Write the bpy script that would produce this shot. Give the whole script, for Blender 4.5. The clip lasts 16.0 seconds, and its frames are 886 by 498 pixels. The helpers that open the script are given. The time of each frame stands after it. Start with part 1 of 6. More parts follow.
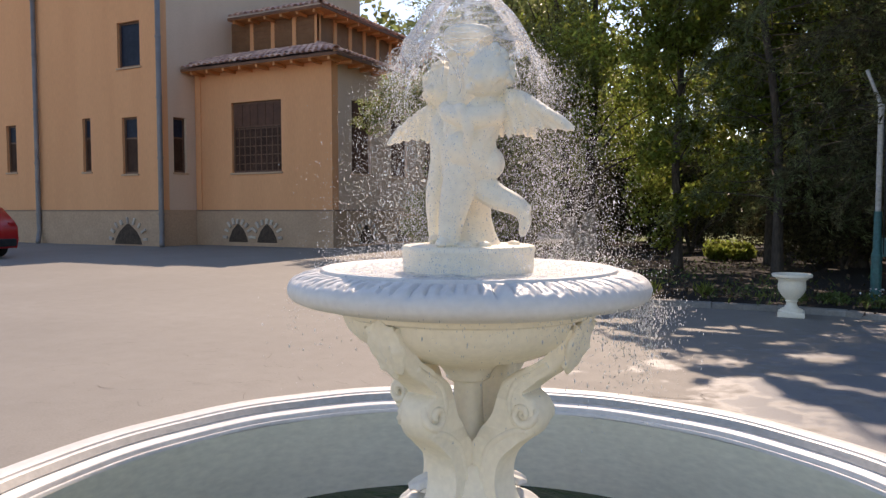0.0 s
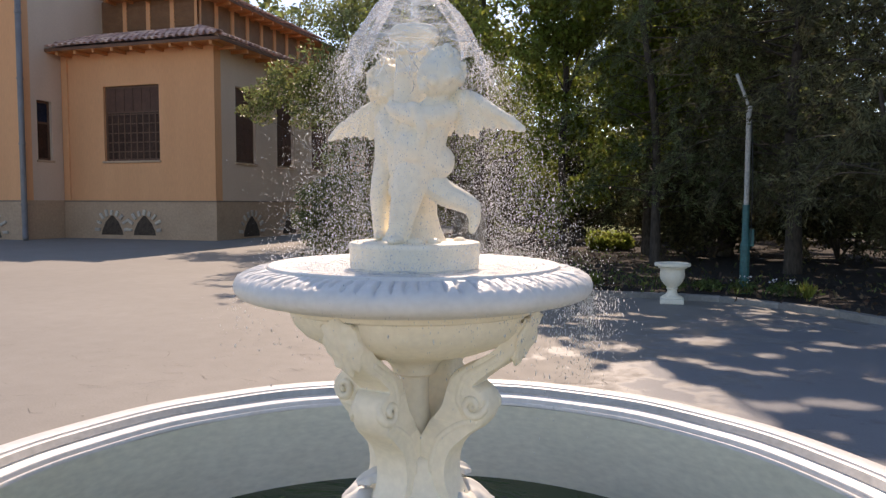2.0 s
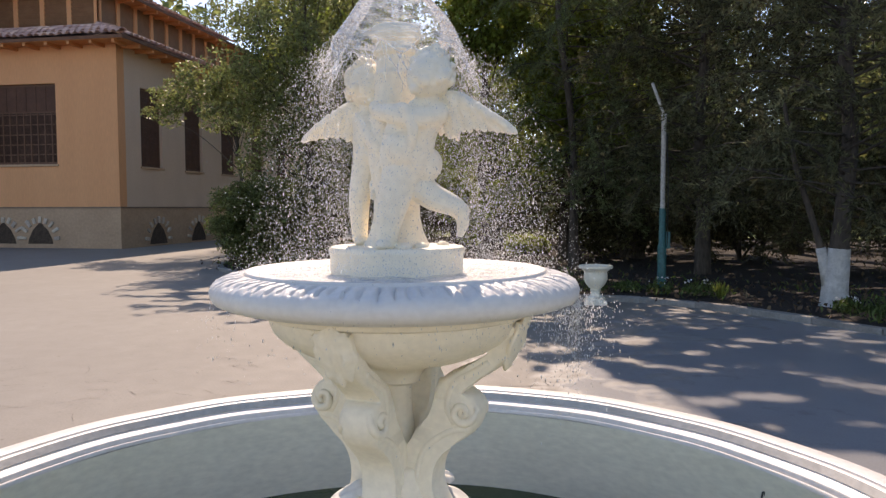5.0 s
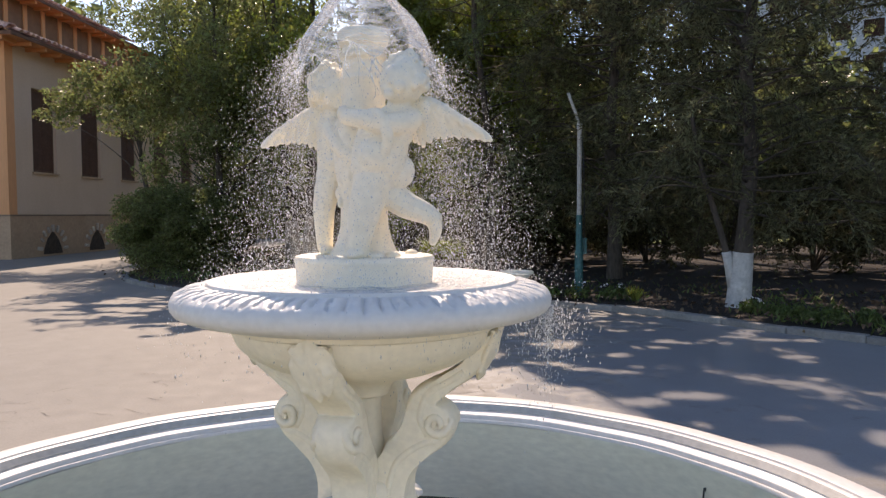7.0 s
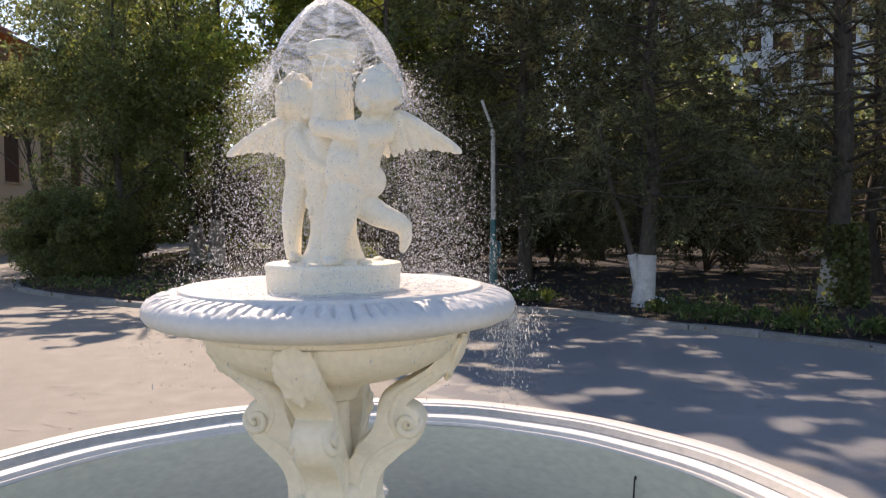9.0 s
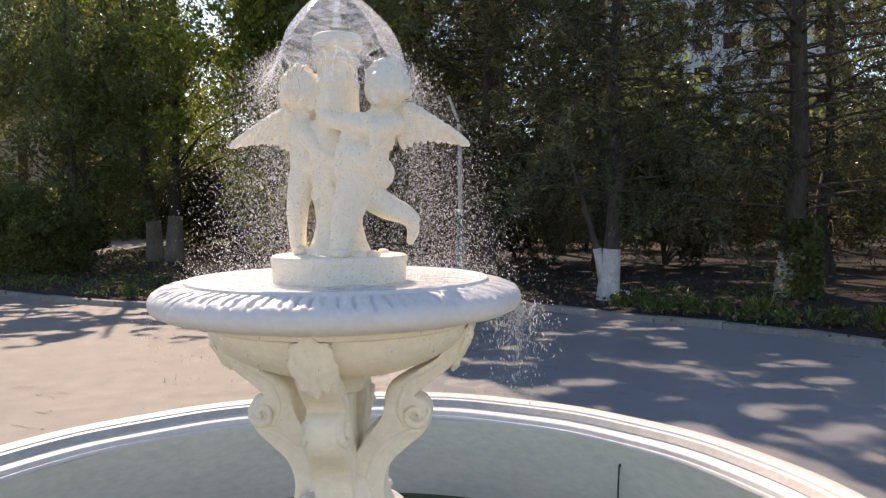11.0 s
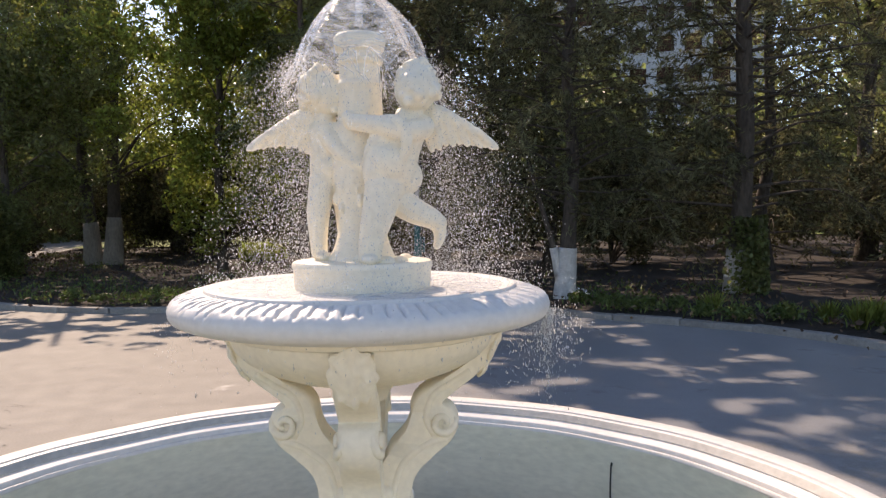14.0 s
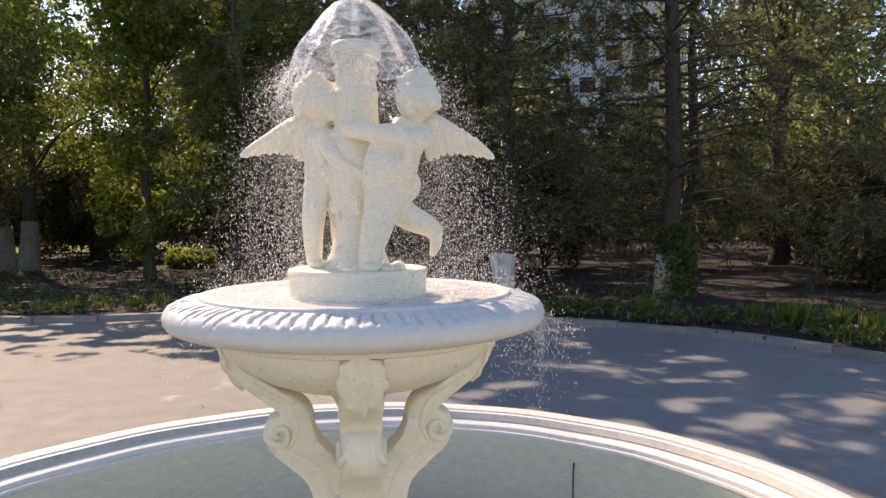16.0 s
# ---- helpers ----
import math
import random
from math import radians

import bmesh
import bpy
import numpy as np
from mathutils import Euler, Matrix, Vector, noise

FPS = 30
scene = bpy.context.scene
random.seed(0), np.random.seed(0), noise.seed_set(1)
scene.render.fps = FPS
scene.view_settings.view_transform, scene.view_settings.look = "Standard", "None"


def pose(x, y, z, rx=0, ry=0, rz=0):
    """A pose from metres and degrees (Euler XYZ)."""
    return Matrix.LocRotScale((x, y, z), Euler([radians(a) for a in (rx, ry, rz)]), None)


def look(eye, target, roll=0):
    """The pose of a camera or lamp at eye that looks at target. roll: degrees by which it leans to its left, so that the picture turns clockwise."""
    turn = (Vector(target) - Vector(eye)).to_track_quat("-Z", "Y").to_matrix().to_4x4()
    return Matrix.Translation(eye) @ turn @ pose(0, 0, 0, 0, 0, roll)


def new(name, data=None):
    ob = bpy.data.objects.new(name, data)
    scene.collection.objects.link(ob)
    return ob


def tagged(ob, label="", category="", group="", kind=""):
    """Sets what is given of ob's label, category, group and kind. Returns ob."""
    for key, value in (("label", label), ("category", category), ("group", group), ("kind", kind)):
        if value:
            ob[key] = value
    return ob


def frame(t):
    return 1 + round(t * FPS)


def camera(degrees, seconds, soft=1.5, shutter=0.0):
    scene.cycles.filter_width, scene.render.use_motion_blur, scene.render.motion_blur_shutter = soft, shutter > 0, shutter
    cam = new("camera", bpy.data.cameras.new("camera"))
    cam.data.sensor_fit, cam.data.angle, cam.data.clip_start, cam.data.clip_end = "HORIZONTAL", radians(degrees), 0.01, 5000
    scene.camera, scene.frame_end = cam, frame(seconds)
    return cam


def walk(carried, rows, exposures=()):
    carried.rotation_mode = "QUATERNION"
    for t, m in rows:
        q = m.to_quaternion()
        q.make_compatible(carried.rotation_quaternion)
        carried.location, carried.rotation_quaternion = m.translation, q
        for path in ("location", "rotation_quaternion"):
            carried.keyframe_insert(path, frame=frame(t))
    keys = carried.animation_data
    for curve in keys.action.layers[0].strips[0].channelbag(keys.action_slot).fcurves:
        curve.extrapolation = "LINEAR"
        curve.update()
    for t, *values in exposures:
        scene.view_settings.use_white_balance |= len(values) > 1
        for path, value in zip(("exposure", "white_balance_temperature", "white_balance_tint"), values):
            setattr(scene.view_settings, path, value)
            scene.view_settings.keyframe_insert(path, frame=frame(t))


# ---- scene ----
cam = camera(63.0, 16.0, soft=1.4)
PATH = [
    (0.0, 0.8908, -1.9507, 1.2073, -3.018, 0.025, 26.548),
    (0.5, 0.8474, -1.9887, 1.2102, -3.246, -0.108, 24.524),
    (1.0, 0.8004, -2.0183, 1.2145, -3.483, -0.14, 22.12),
    (1.5, 0.7609, -2.0343, 1.221, -3.632, -0.03, 19.5),
    (2.0, 0.7297, -2.0471, 1.2253, -3.722, -0.146, 17.38),
    (2.5, 0.7012, -2.0617, 1.2215, -3.719, -0.155, 15.876),
    (3.0, 0.6728, -2.0725, 1.2192, -3.69, -0.126, 14.637),
    (3.5, 0.6333, -2.0738, 1.2125, -3.627, -0.101, 13.538),
    (6.0, 0.4244, -2.0423, 1.224, -3.084, 0.297, 7.26),
    (6.5, 0.3782, -2.039, 1.2218, -2.988, 0.367, 5.256),
    (7.0, 0.3331, -2.0456, 1.2232, -2.789, 0.22, 3.053),
    (7.5, 0.2916, -2.0674, 1.2257, -2.526, 0.306, 0.918),
    (8.0, 0.2431, -2.0925, 1.2317, -2.53, 0.31, -1.203),
    (8.5, 0.1969, -2.1166, 1.2368, -2.529, 0.291, -2.985),
    (9.0, 0.1493, -2.1308, 1.2381, -2.552, 0.236, -4.596),
    (9.5, 0.1143, -2.1424, 1.2395, -2.612, 0.195, -5.764),
    (12.0, -0.077, -2.1135, 1.2214, -3.254, 0.482, -9.302),
    (12.5, -0.1192, -2.0968, 1.2285, -3.453, 0.568, -10.087),
    (13.0, -0.1587, -2.0781, 1.2369, -3.456, 0.71, -10.973),
    (13.5, -0.1942, -2.0647, 1.2419, -3.295, 0.554, -11.889),
    (14.0, -0.2316, -2.0566, 1.2437, -2.995, 0.571, -12.806),
    (14.5, -0.2743, -2.0506, 1.2436, -2.784, 0.419, -13.94),
    (15.0, -0.3205, -2.0404, 1.242, -2.536, 0.375, -15.248),
    (15.5, -0.3742, -2.0331, 1.2459, -2.525, 0.31, -16.976),
    (16.0, -0.4304, -2.0315, 1.2535, -2.645, 0.325, -18.701),
]
walk(cam, [(t, pose(x, y, z, 90 + pitch, roll, yaw)) for t, x, y, z, pitch, roll, yaw in PATH],
     exposures=((0.0, 0.40, 7020, 18), (3.5, 0.40, 7050, 18.5), (8.0, 0.45, 7050, 18.5), (12.0, 0.51, 7200, 19), (16.0, 0.50, 7250, 19)))
# ---- world, sun, exposure ----
SUN_AZ = Vector((-0.25, 0.968, 0.0)).normalized()
SUN_EL = radians(41)
world = bpy.data.worlds.new("sky")
scene.world = world
world.use_nodes = True
wn = world.node_tree.nodes
sky = wn.new("ShaderNodeTexSky")
sky.sky_type, sky.sun_disc = "NISHITA", False
sky.sun_elevation, sky.sun_rotation = SUN_EL, -0.25
sky.air_density, sky.dust_density, sky.ozone_density = 1.0, 0.4, 2.4
world.node_tree.links.new(sky.outputs[0], wn["Background"].inputs[0])
wn["Background"].inputs[1].default_value = 0.165

sun_data = bpy.data.lights.new("sun", "SUN")
sun_data.energy, sun_data.angle, sun_data.color = 4.75, radians(0.4), (1.0, 0.855, 0.70)
sun = new("sun", sun_data)
sun_dir = SUN_AZ * math.cos(SUN_EL) + Vector((0, 0, math.sin(SUN_EL)))
sun.matrix_world = look(sun_dir * 60, (0, 0, 0))


# ---- materials ----
def material(name, a, b, scale=3.0, rough=0.8, grain=60.0, bump=0.3, bump_at=40.0, depth=0.01, spread=0.5,
             metal=0.0, spec=0.4, island=0.0, random_ob=0.0, through_light=0.0, stretch=(1, 1, 1), fine=0.25):
    """A surface of two colours mixed at two scales, with fine relief."""
    m = bpy.data.materials.new(name)
    m.use_nodes = True
    nt = m.node_tree
    n, l = nt.nodes, nt.links
    p = n["Principled BSDF"]
    co = n.new("ShaderNodeTexCoord")
    mp = n.new("ShaderNodeMapping")
    mp.inputs["Scale"].default_value = stretch
    l.new(co.outputs["Object"], mp.inputs[0])
    big = n.new("ShaderNodeTexNoise")
    big.inputs["Scale"].default_value, big.inputs["Detail"].default_value = scale, 6
    big.inputs["Roughness"].default_value = 0.62
    l.new(mp.outputs[0], big.inputs["Vector"])
    ramp = n.new("ShaderNodeValToRGB")
    ramp.color_ramp.elements[0].position, ramp.color_ramp.elements[1].position = 0.5 - spread * 0.4, 0.5 + spread * 0.4
    ramp.color_ramp.elements[0].color, ramp.color_ramp.elements[1].color = (*a, 1), (*b, 1)
    l.new(big.outputs["Fac"], ramp.inputs[0])
    small = n.new("ShaderNodeTexNoise")
    small.inputs["Scale"].default_value, small.inputs["Detail"].default_value = grain, 4
    l.new(mp.outputs[0], small.inputs["Vector"])
    val = n.new("ShaderNodeMapRange")
    val.inputs["From Min"].default_value, val.inputs["From Max"].default_value = 0.3, 0.7
    val.inputs["To Min"].default_value, val.inputs["To Max"].default_value = 1 - fine, 1 + fine
    l.new(small.outputs["Fac"], val.inputs["Value"])
    hsv = n.new("ShaderNodeHueSaturation")
    l.new(ramp.outputs[0], hsv.inputs["Color"])
    last = val.outputs[0]
    if island or random_ob:
        src = n.new("ShaderNodeNewGeometry") if island else n.new("ShaderNodeObjectInfo")
        amount = island or random_ob
        mr = n.new("ShaderNodeMapRange")
        mr.inputs["To Min"].default_value, mr.inputs["To Max"].default_value = 1 - amount, 1 + amount
        l.new(src.outputs["Random Per Island" if island else "Random"], mr.inputs["Value"])
        mul = n.new("ShaderNodeMath")
        mul.operation = "MULTIPLY"
        l.new(last, mul.inputs[0]), l.new(mr.outputs[0], mul.inputs[1])
        last = mul.outputs[0]
        hr = n.new("ShaderNodeMapRange")
        hr.inputs["To Min"].default_value, hr.inputs["To Max"].default_value = 0.5 - amount * 0.05, 0.5 + amount * 0.05
        l.new(src.outputs["Random Per Island" if island else "Random"], hr.inputs["Value"])
        l.new(hr.outputs[0], hsv.inputs["Hue"])
    l.new(last, hsv.inputs["Value"])
    l.new(hsv.outputs[0], p.inputs["Base Color"])
    p.inputs["Roughness"].default_value, p.inputs["Metallic"].default_value = rough, metal
    p.inputs["Specular IOR Level"].default_value = spec
    if bump:
        tex = n.new("ShaderNodeTexNoise")
        tex.inputs["Scale"].default_value, tex.inputs["Detail"].default_value = bump_at, 5
        l.new(mp.outputs[0], tex.inputs["Vector"])
        bp = n.new("ShaderNodeBump")
        bp.inputs["Strength"].default_value, bp.inputs["Distance"].default_value = bump, depth
        l.new(tex.outputs["Fac"], bp.inputs["Height"])
        l.new(bp.outputs[0], p.inputs["Normal"])
    if through_light:
        tr = n.new("ShaderNodeBsdfTranslucent")
        l.new(hsv.outputs[0], tr.inputs[0])
        mix = n.new("ShaderNodeMixShader")
        mix.inputs[0].default_value = through_light
        l.new(p.outputs[0], mix.inputs[1]), l.new(tr.outputs[0], mix.inputs[2])
        l.new(mix.outputs[0], n["Material Output"].inputs[0])
    return m


M = {}


def paving_material():
    """Worn concrete: pale scuffed patches, gritty grain, and a smoother grey ellipse tinted for bluish shade."""
    m = material("plaza_concrete", (0.206, 0.190, 0.164), (0.246, 0.227, 0.197), 0.4, 0.8, 5, 0.0, fine=0.035, spec=0.5)
    n, l = m.node_tree.nodes, m.node_tree.links
    p = n["Principled BSDF"]
    co = n.new("ShaderNodeTexCoord")

    def tex(scale, detail, rough=0.6):
        t = n.new("ShaderNodeTexNoise")
        t.inputs["Scale"].default_value, t.inputs["Detail"].default_value, t.inputs["Roughness"].default_value = scale, detail, rough
        l.new(co.outputs["Object"], t.inputs["Vector"])
        return t.outputs["Fac"]

    def ranged(value, a, b, c, d):
        r = n.new("ShaderNodeMapRange")
        for key, v in zip(("From Min", "From Max", "To Min", "To Max"), (a, b, c, d)):
            r.inputs[key].default_value = v
        l.new(value, r.inputs["Value"])
        return r.outputs[0]

    def calc(op, a, b):
        k = n.new("ShaderNodeMath")
        k.operation = op
        for i, v in enumerate((a, b)):
            if isinstance(v, (int, float)):
                k.inputs[i].default_value = v
            else:
                l.new(v, k.inputs[i])
        return k.outputs[0]
    grit = ranged(tex(75, 3), 0.3, 0.7, 0.90, 1.10)
    chips = ranged(tex(19, 5, 0.7), 0.36, 0.46, 0.88, 1.0)
    worn = ranged(tex(1.7, 4), 0.45, 0.62, 0.0, 1.0)
    chipped = calc("ADD", calc("MULTIPLY", calc("SUBTRACT", chips, 1.0), worn), 1.0)
    # long soft-edged ellipse, greyer and smoother, with the shade's blue put into its colour
    mp = n.new("ShaderNodeMapping")
    mp.vector_type = "TEXTURE"
    mp.inputs["Location"].default_value = (3.3, 4.0, 0)
    mp.inputs["Rotation"].default_value = (0, 0, radians(-24))
    mp.inputs["Scale"].default_value = (2.7, 4.6, 50)
    l.new(co.outputs["Object"], mp.inputs[0])
    length = n.new("ShaderNodeVectorMath")
    length.operation = "LENGTH"
    l.new(mp.outputs[0], length.inputs[0])
    edge = calc("ADD", length.outputs["Value"], ranged(tex(2.2, 5), 0.3, 0.7, -0.45, 0.45))
    shade_patch = ranged(edge, 0.72, 1.05, 1.0, 0.0)
    colour = p.inputs["Base Color"].links[0].from_node
    value = calc("MULTIPLY", calc("MULTIPLY", grit, chipped), ranged(shade_patch, 0, 1, 1.0, 1.08))
    value = calc("MULTIPLY", value, colour.inputs["Value"].links[0].from_socket)
    l.new(value, colour.inputs["Value"])
    l.new(ranged(shade_patch, 0, 1, 1.0, 0.25), colour.inputs["Saturation"])
    tint = n.new("ShaderNodeMix")
    tint.data_type, tint.blend_type = "RGBA", "MULTIPLY"
    l.new(shade_patch, tint.inputs["Factor"]), l.new(colour.outputs[0], tint.inputs[6])
    tint.inputs[7].default_value = (0.97, 1.0, 1.06, 1)
    l.new(tint.outputs[2], p.inputs["Base Color"])
    dry = ranged(tex(6, 4), 0.35, 0.65, 0.76, 0.84)
    rough = calc("ADD", calc("MULTIPLY", dry, calc("SUBTRACT", 1.0, shade_patch)), calc("MULTIPLY", shade_patch, 0.36))
    l.new(rough, p.inputs["Roughness"])
    bp = n.new("ShaderNodeBump")
    bp.inputs["Strength"].default_value, bp.inputs["Distance"].default_value = 0.07, 0.008
    l.new(tex(24, 6, 0.65), bp.inputs["Height"])
    l.new(bp.outputs[0], p.inputs["Normal"])
    return m


M["plaza"] = paving_material()
M["crack_dust"] = material("crack_dust", (0.12, 0.105, 0.088), (0.17, 0.15, 0.127), 5, 0.95, 30, 0.3, 20, 0.005, fine=0.2)
M["soil"] = material("bed_soil", (0.016, 0.0125, 0.010), (0.042, 0.030, 0.022), 1.5, 0.95, 20, 0.8, 12, 0.04, 0.8, fine=0.4)
M["kerb"] = material("kerb_stone", (0.19, 0.18, 0.165), (0.29, 0.275, 0.25), 4, 0.85, 40, 0.2, 30, 0.006, random_ob=0.12, fine=0.12)
M["white_stone"] = material("white_painted_stone", (0.855, 0.775, 0.61), (0.88, 0.812, 0.665), 6, 0.55, 50, 0.12, 55, 0.006, 0.7, fine=0.05)
M["wet_white"] = material("wet_white_stone", (0.66, 0.635, 0.59), (0.73, 0.705, 0.66), 8, 0.5, 50, 0.2, 60, 0.006, 0.7, fine=0.05, spec=0.35)
M["pool_rim"] = material("pool_rim_paint", (0.66, 0.625, 0.58), (0.76, 0.72, 0.675), 5, 0.42, 30, 0.25, 30, 0.006, 0.8, fine=0.06)
# darker copy of the rim paint: the slope's shade is put into the colour
M["rim_riser"] = material("shaded_rim_paint", (0.40, 0.375, 0.335), (0.54, 0.51, 0.46), 4, 0.55, 30, 0.25, 30, 0.006, 0.9, fine=0.12)
M["pool_wall"] = material("pool_wall_paint", (0.66, 0.645, 0.53), (0.78, 0.755, 0.63), 2.2, 0.6, 18, 0.1, 20, 0.006, 0.9, stretch=(1, 1, 2.5), fine=0.08)
M["pool_floor"] = material("pool_floor_algae", (0.05, 0.10, 0.045), (0.10, 0.16, 0.08), 3, 0.9, 20, 0.3, 15, 0.01, 0.8)
M["wall_paint"] = material("ochre_render", (0.70, 0.327, 0.148), (0.84, 0.425, 0.205), 0.9, 0.9, 30, 0.25, 60, 0.005, 1.0, fine=0.05, stretch=(1, 1, 0.16))
# paler copy of the ochre render: the side walls' cooler light is in its colour
M["skylit_side"] = material("skylit_side_render", (0.62, 0.44, 0.31), (0.74, 0.55, 0.40), 0.9, 0.9, 30, 0.25, 60, 0.005, 0.9, fine=0.05, stretch=(1, 1, 0.5))
M["plinth"] = material("grey_plinth_render", (0.44, 0.285, 0.175), (0.565, 0.378, 0.243), 1.4, 0.9, 14, 0.4, 25, 0.01, 0.9, fine=0.1)
M["stone_block"] = material("rough_stone_block", (0.42, 0.34, 0.26), (0.60, 0.50, 0.40), 6, 0.9, 30, 0.6, 20, 0.02, random_ob=0.2)
M["dark_blind"] = material("dark_reddish_shutter", (0.085, 0.037, 0.022), (0.13, 0.06, 0.036), 4, 0.7, 50, 0.3, 40, 0.004, fine=0.2)
M["blue_pane"] = material("blue_black_pane", (0.010, 0.014, 0.026), (0.022, 0.028, 0.048), 2, 0.35, 20, 0, spec=0.12)
M["grey_lime"] = material("grey_brown_lime_wash", (0.19, 0.168, 0.142), (0.29, 0.262, 0.225), 6, 0.95, 30, 0.8, 18, 0.02, 0.9, fine=0.2, stretch=(1, 1, 0.4))
M["eave_dark"] = material("weathered_eave_board", (0.13, 0.06, 0.035), (0.21, 0.10, 0.055), 4, 0.7, 50, 0.3, 40, 0.004, fine=0.15)
M["tile"] = material("clay_roof_tile", (0.50, 0.27, 0.20), (0.74, 0.52, 0.44), 9, 0.75, 50, 0.4, 60, 0.006, 0.9, random_ob=0.3)
M["roof_under"] = material("roof_mortar", (0.20, 0.12, 0.09), (0.28, 0.18, 0.14), 5, 0.9)
M["eave_wood"] = material("orange_stained_wood", (0.52, 0.20, 0.065), (0.63, 0.27, 0.10), 4, 0.6, 60, 0.3, 40, 0.004, stretch=(1, 1, 6), fine=0.15)
M["shutter"] = material("brown_wood_louvre", (0.22, 0.11, 0.055), (0.30, 0.155, 0.08), 4, 0.7, 50, 0.3, 40, 0.004, fine=0.15)
M["frame_wood"] = material("dark_window_wood", (0.11, 0.052, 0.028), (0.165, 0.082, 0.045), 4, 0.55, 50, 0.2, 40, 0.003, fine=0.15)
# near-black boards stand in for the unlit rooms behind the windows
M["dark_in"] = material("dark_interior", (0.012, 0.011, 0.012), (0.03, 0.026, 0.024), 3, 0.9, 10, 0)
# dark colour draws the shadow line that the ledge itself does not cast
M["ledge"] = material("shadow_line_ledge", (0.20, 0.135, 0.095), (0.30, 0.21, 0.15), 3, 0.9, 30, 0.3, 30, 0.006, 0.9, fine=0.15)
M["vent_dark"] = material("dark_vent_panel", (0.05, 0.032, 0.022), (0.11, 0.075, 0.05), 5, 0.9, 20, 0.3, 20, 0.01)
M["pipe"] = material("grey_painted_pipe", (0.17, 0.15, 0.145), (0.24, 0.22, 0.21), 3, 0.5, 30, 0.1, 20, 0.002, fine=0.08, metal=0.2)
M["bark"] = material("tree_bark", (0.045, 0.035, 0.028), (0.11, 0.09, 0.072), 7, 0.95, 30, 1.0, 14, 0.03, 0.8, stretch=(1, 1, 0.3), fine=0.35)
M["lime"] = material("lime_wash", (0.44, 0.425, 0.40), (0.62, 0.60, 0.57), 8, 0.9, 30, 0.7, 20, 0.02, fine=0.12)
M["leaf"] = material("broad_leaf", (0.135, 0.160, 0.052), (0.225, 0.240, 0.085), 0.6, 0.36, 5, 0, island=0.5, through_light=0.6, spec=0.55)
# lit copy of the broad leaf: sunlight is put into a brighter colour
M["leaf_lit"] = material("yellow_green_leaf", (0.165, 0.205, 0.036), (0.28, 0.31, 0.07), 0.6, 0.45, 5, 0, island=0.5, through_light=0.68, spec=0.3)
M["needle"] = material("conifer_needle", (0.116, 0.116, 0.062), (0.20, 0.19, 0.105), 0.7, 0.75, 5, 0, island=0.55, through_light=0.55, spec=0.1)
# brighter needle copy: the sun on the sprays is put into the colour
M["needle_lit"] = material("fresh_conifer_needle", (0.15, 0.185, 0.085), (0.26, 0.29, 0.135), 0.7, 0.7, 5, 0, island=0.5, through_light=0.62, spec=0.15)
# darker leaf copy: the shade under the trees is put into its colour
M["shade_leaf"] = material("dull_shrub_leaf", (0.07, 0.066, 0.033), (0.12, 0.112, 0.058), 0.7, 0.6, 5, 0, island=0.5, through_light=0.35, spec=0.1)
M["grass"] = material("grass_blade", (0.07, 0.11, 0.025), (0.15, 0.18, 0.05), 0.8, 0.6, 5, 0, island=0.4, through_light=0.35)
M["strap"] = material("strap_leaf", (0.13, 0.17, 0.03), (0.27, 0.28, 0.06), 0.8, 0.5, 5, 0, island=0.4, through_light=0.4)
M["litter"] = material("dry_leaf", (0.07, 0.045, 0.025), (0.15, 0.095, 0.055), 1, 0.8, 5, 0, island=0.4)
M["lawn"] = material("lawn_turf", (0.09, 0.13, 0.03), (0.20, 0.22, 0.06), 1.2, 0.9, 30, 0.8, 30, 0.03, 0.8, fine=0.35)
M["flower"] = material("pale_petal", (0.62, 0.60, 0.62), (0.74, 0.72, 0.70), 3, 0.7, 10, 0, island=0.2, through_light=0.3)
M["teal"] = material("teal_enamel", (0.022, 0.095, 0.095), (0.035, 0.13, 0.127), 5, 0.45, 30, 0.15, 40, 0.002)
M["post_white"] = material("off_white_post_paint", (0.36, 0.35, 0.31), (0.46, 0.44, 0.40), 5, 0.5, 30, 0.15, 40, 0.002)
M["cable"] = material("black_cable", (0.012, 0.012, 0.012), (0.025, 0.025, 0.025), 5, 0.5, 30, 0)
M["car_red"] = material("red_car_paint", (0.42, 0.012, 0.015), (0.46, 0.018, 0.02), 2, 0.25, 30, 0, spec=0.6, fine=0.03)
M["tyre"] = material("tyre_rubber", (0.015, 0.015, 0.015), (0.03, 0.03, 0.03), 8, 0.85)
M["chrome"] = material("wheel_metal", (0.45, 0.45, 0.46), (0.55, 0.55, 0.56), 8, 0.35, metal=0.9, bump=0)
M["lamp_red"] = material("red_tail_lens", (0.35, 0.01, 0.01), (0.45, 0.02, 0.02), 8, 0.2, bump=0)
M["blue_plastic"] = material("blue_plastic", (0.02, 0.16, 0.36), (0.03, 0.20, 0.42), 8, 0.4, bump=0)
M["far_wall"] = material("far_pale_wall", (0.40, 0.42, 0.45), (0.47, 0.49, 0.51), 0.3, 0.9, 5, 0)


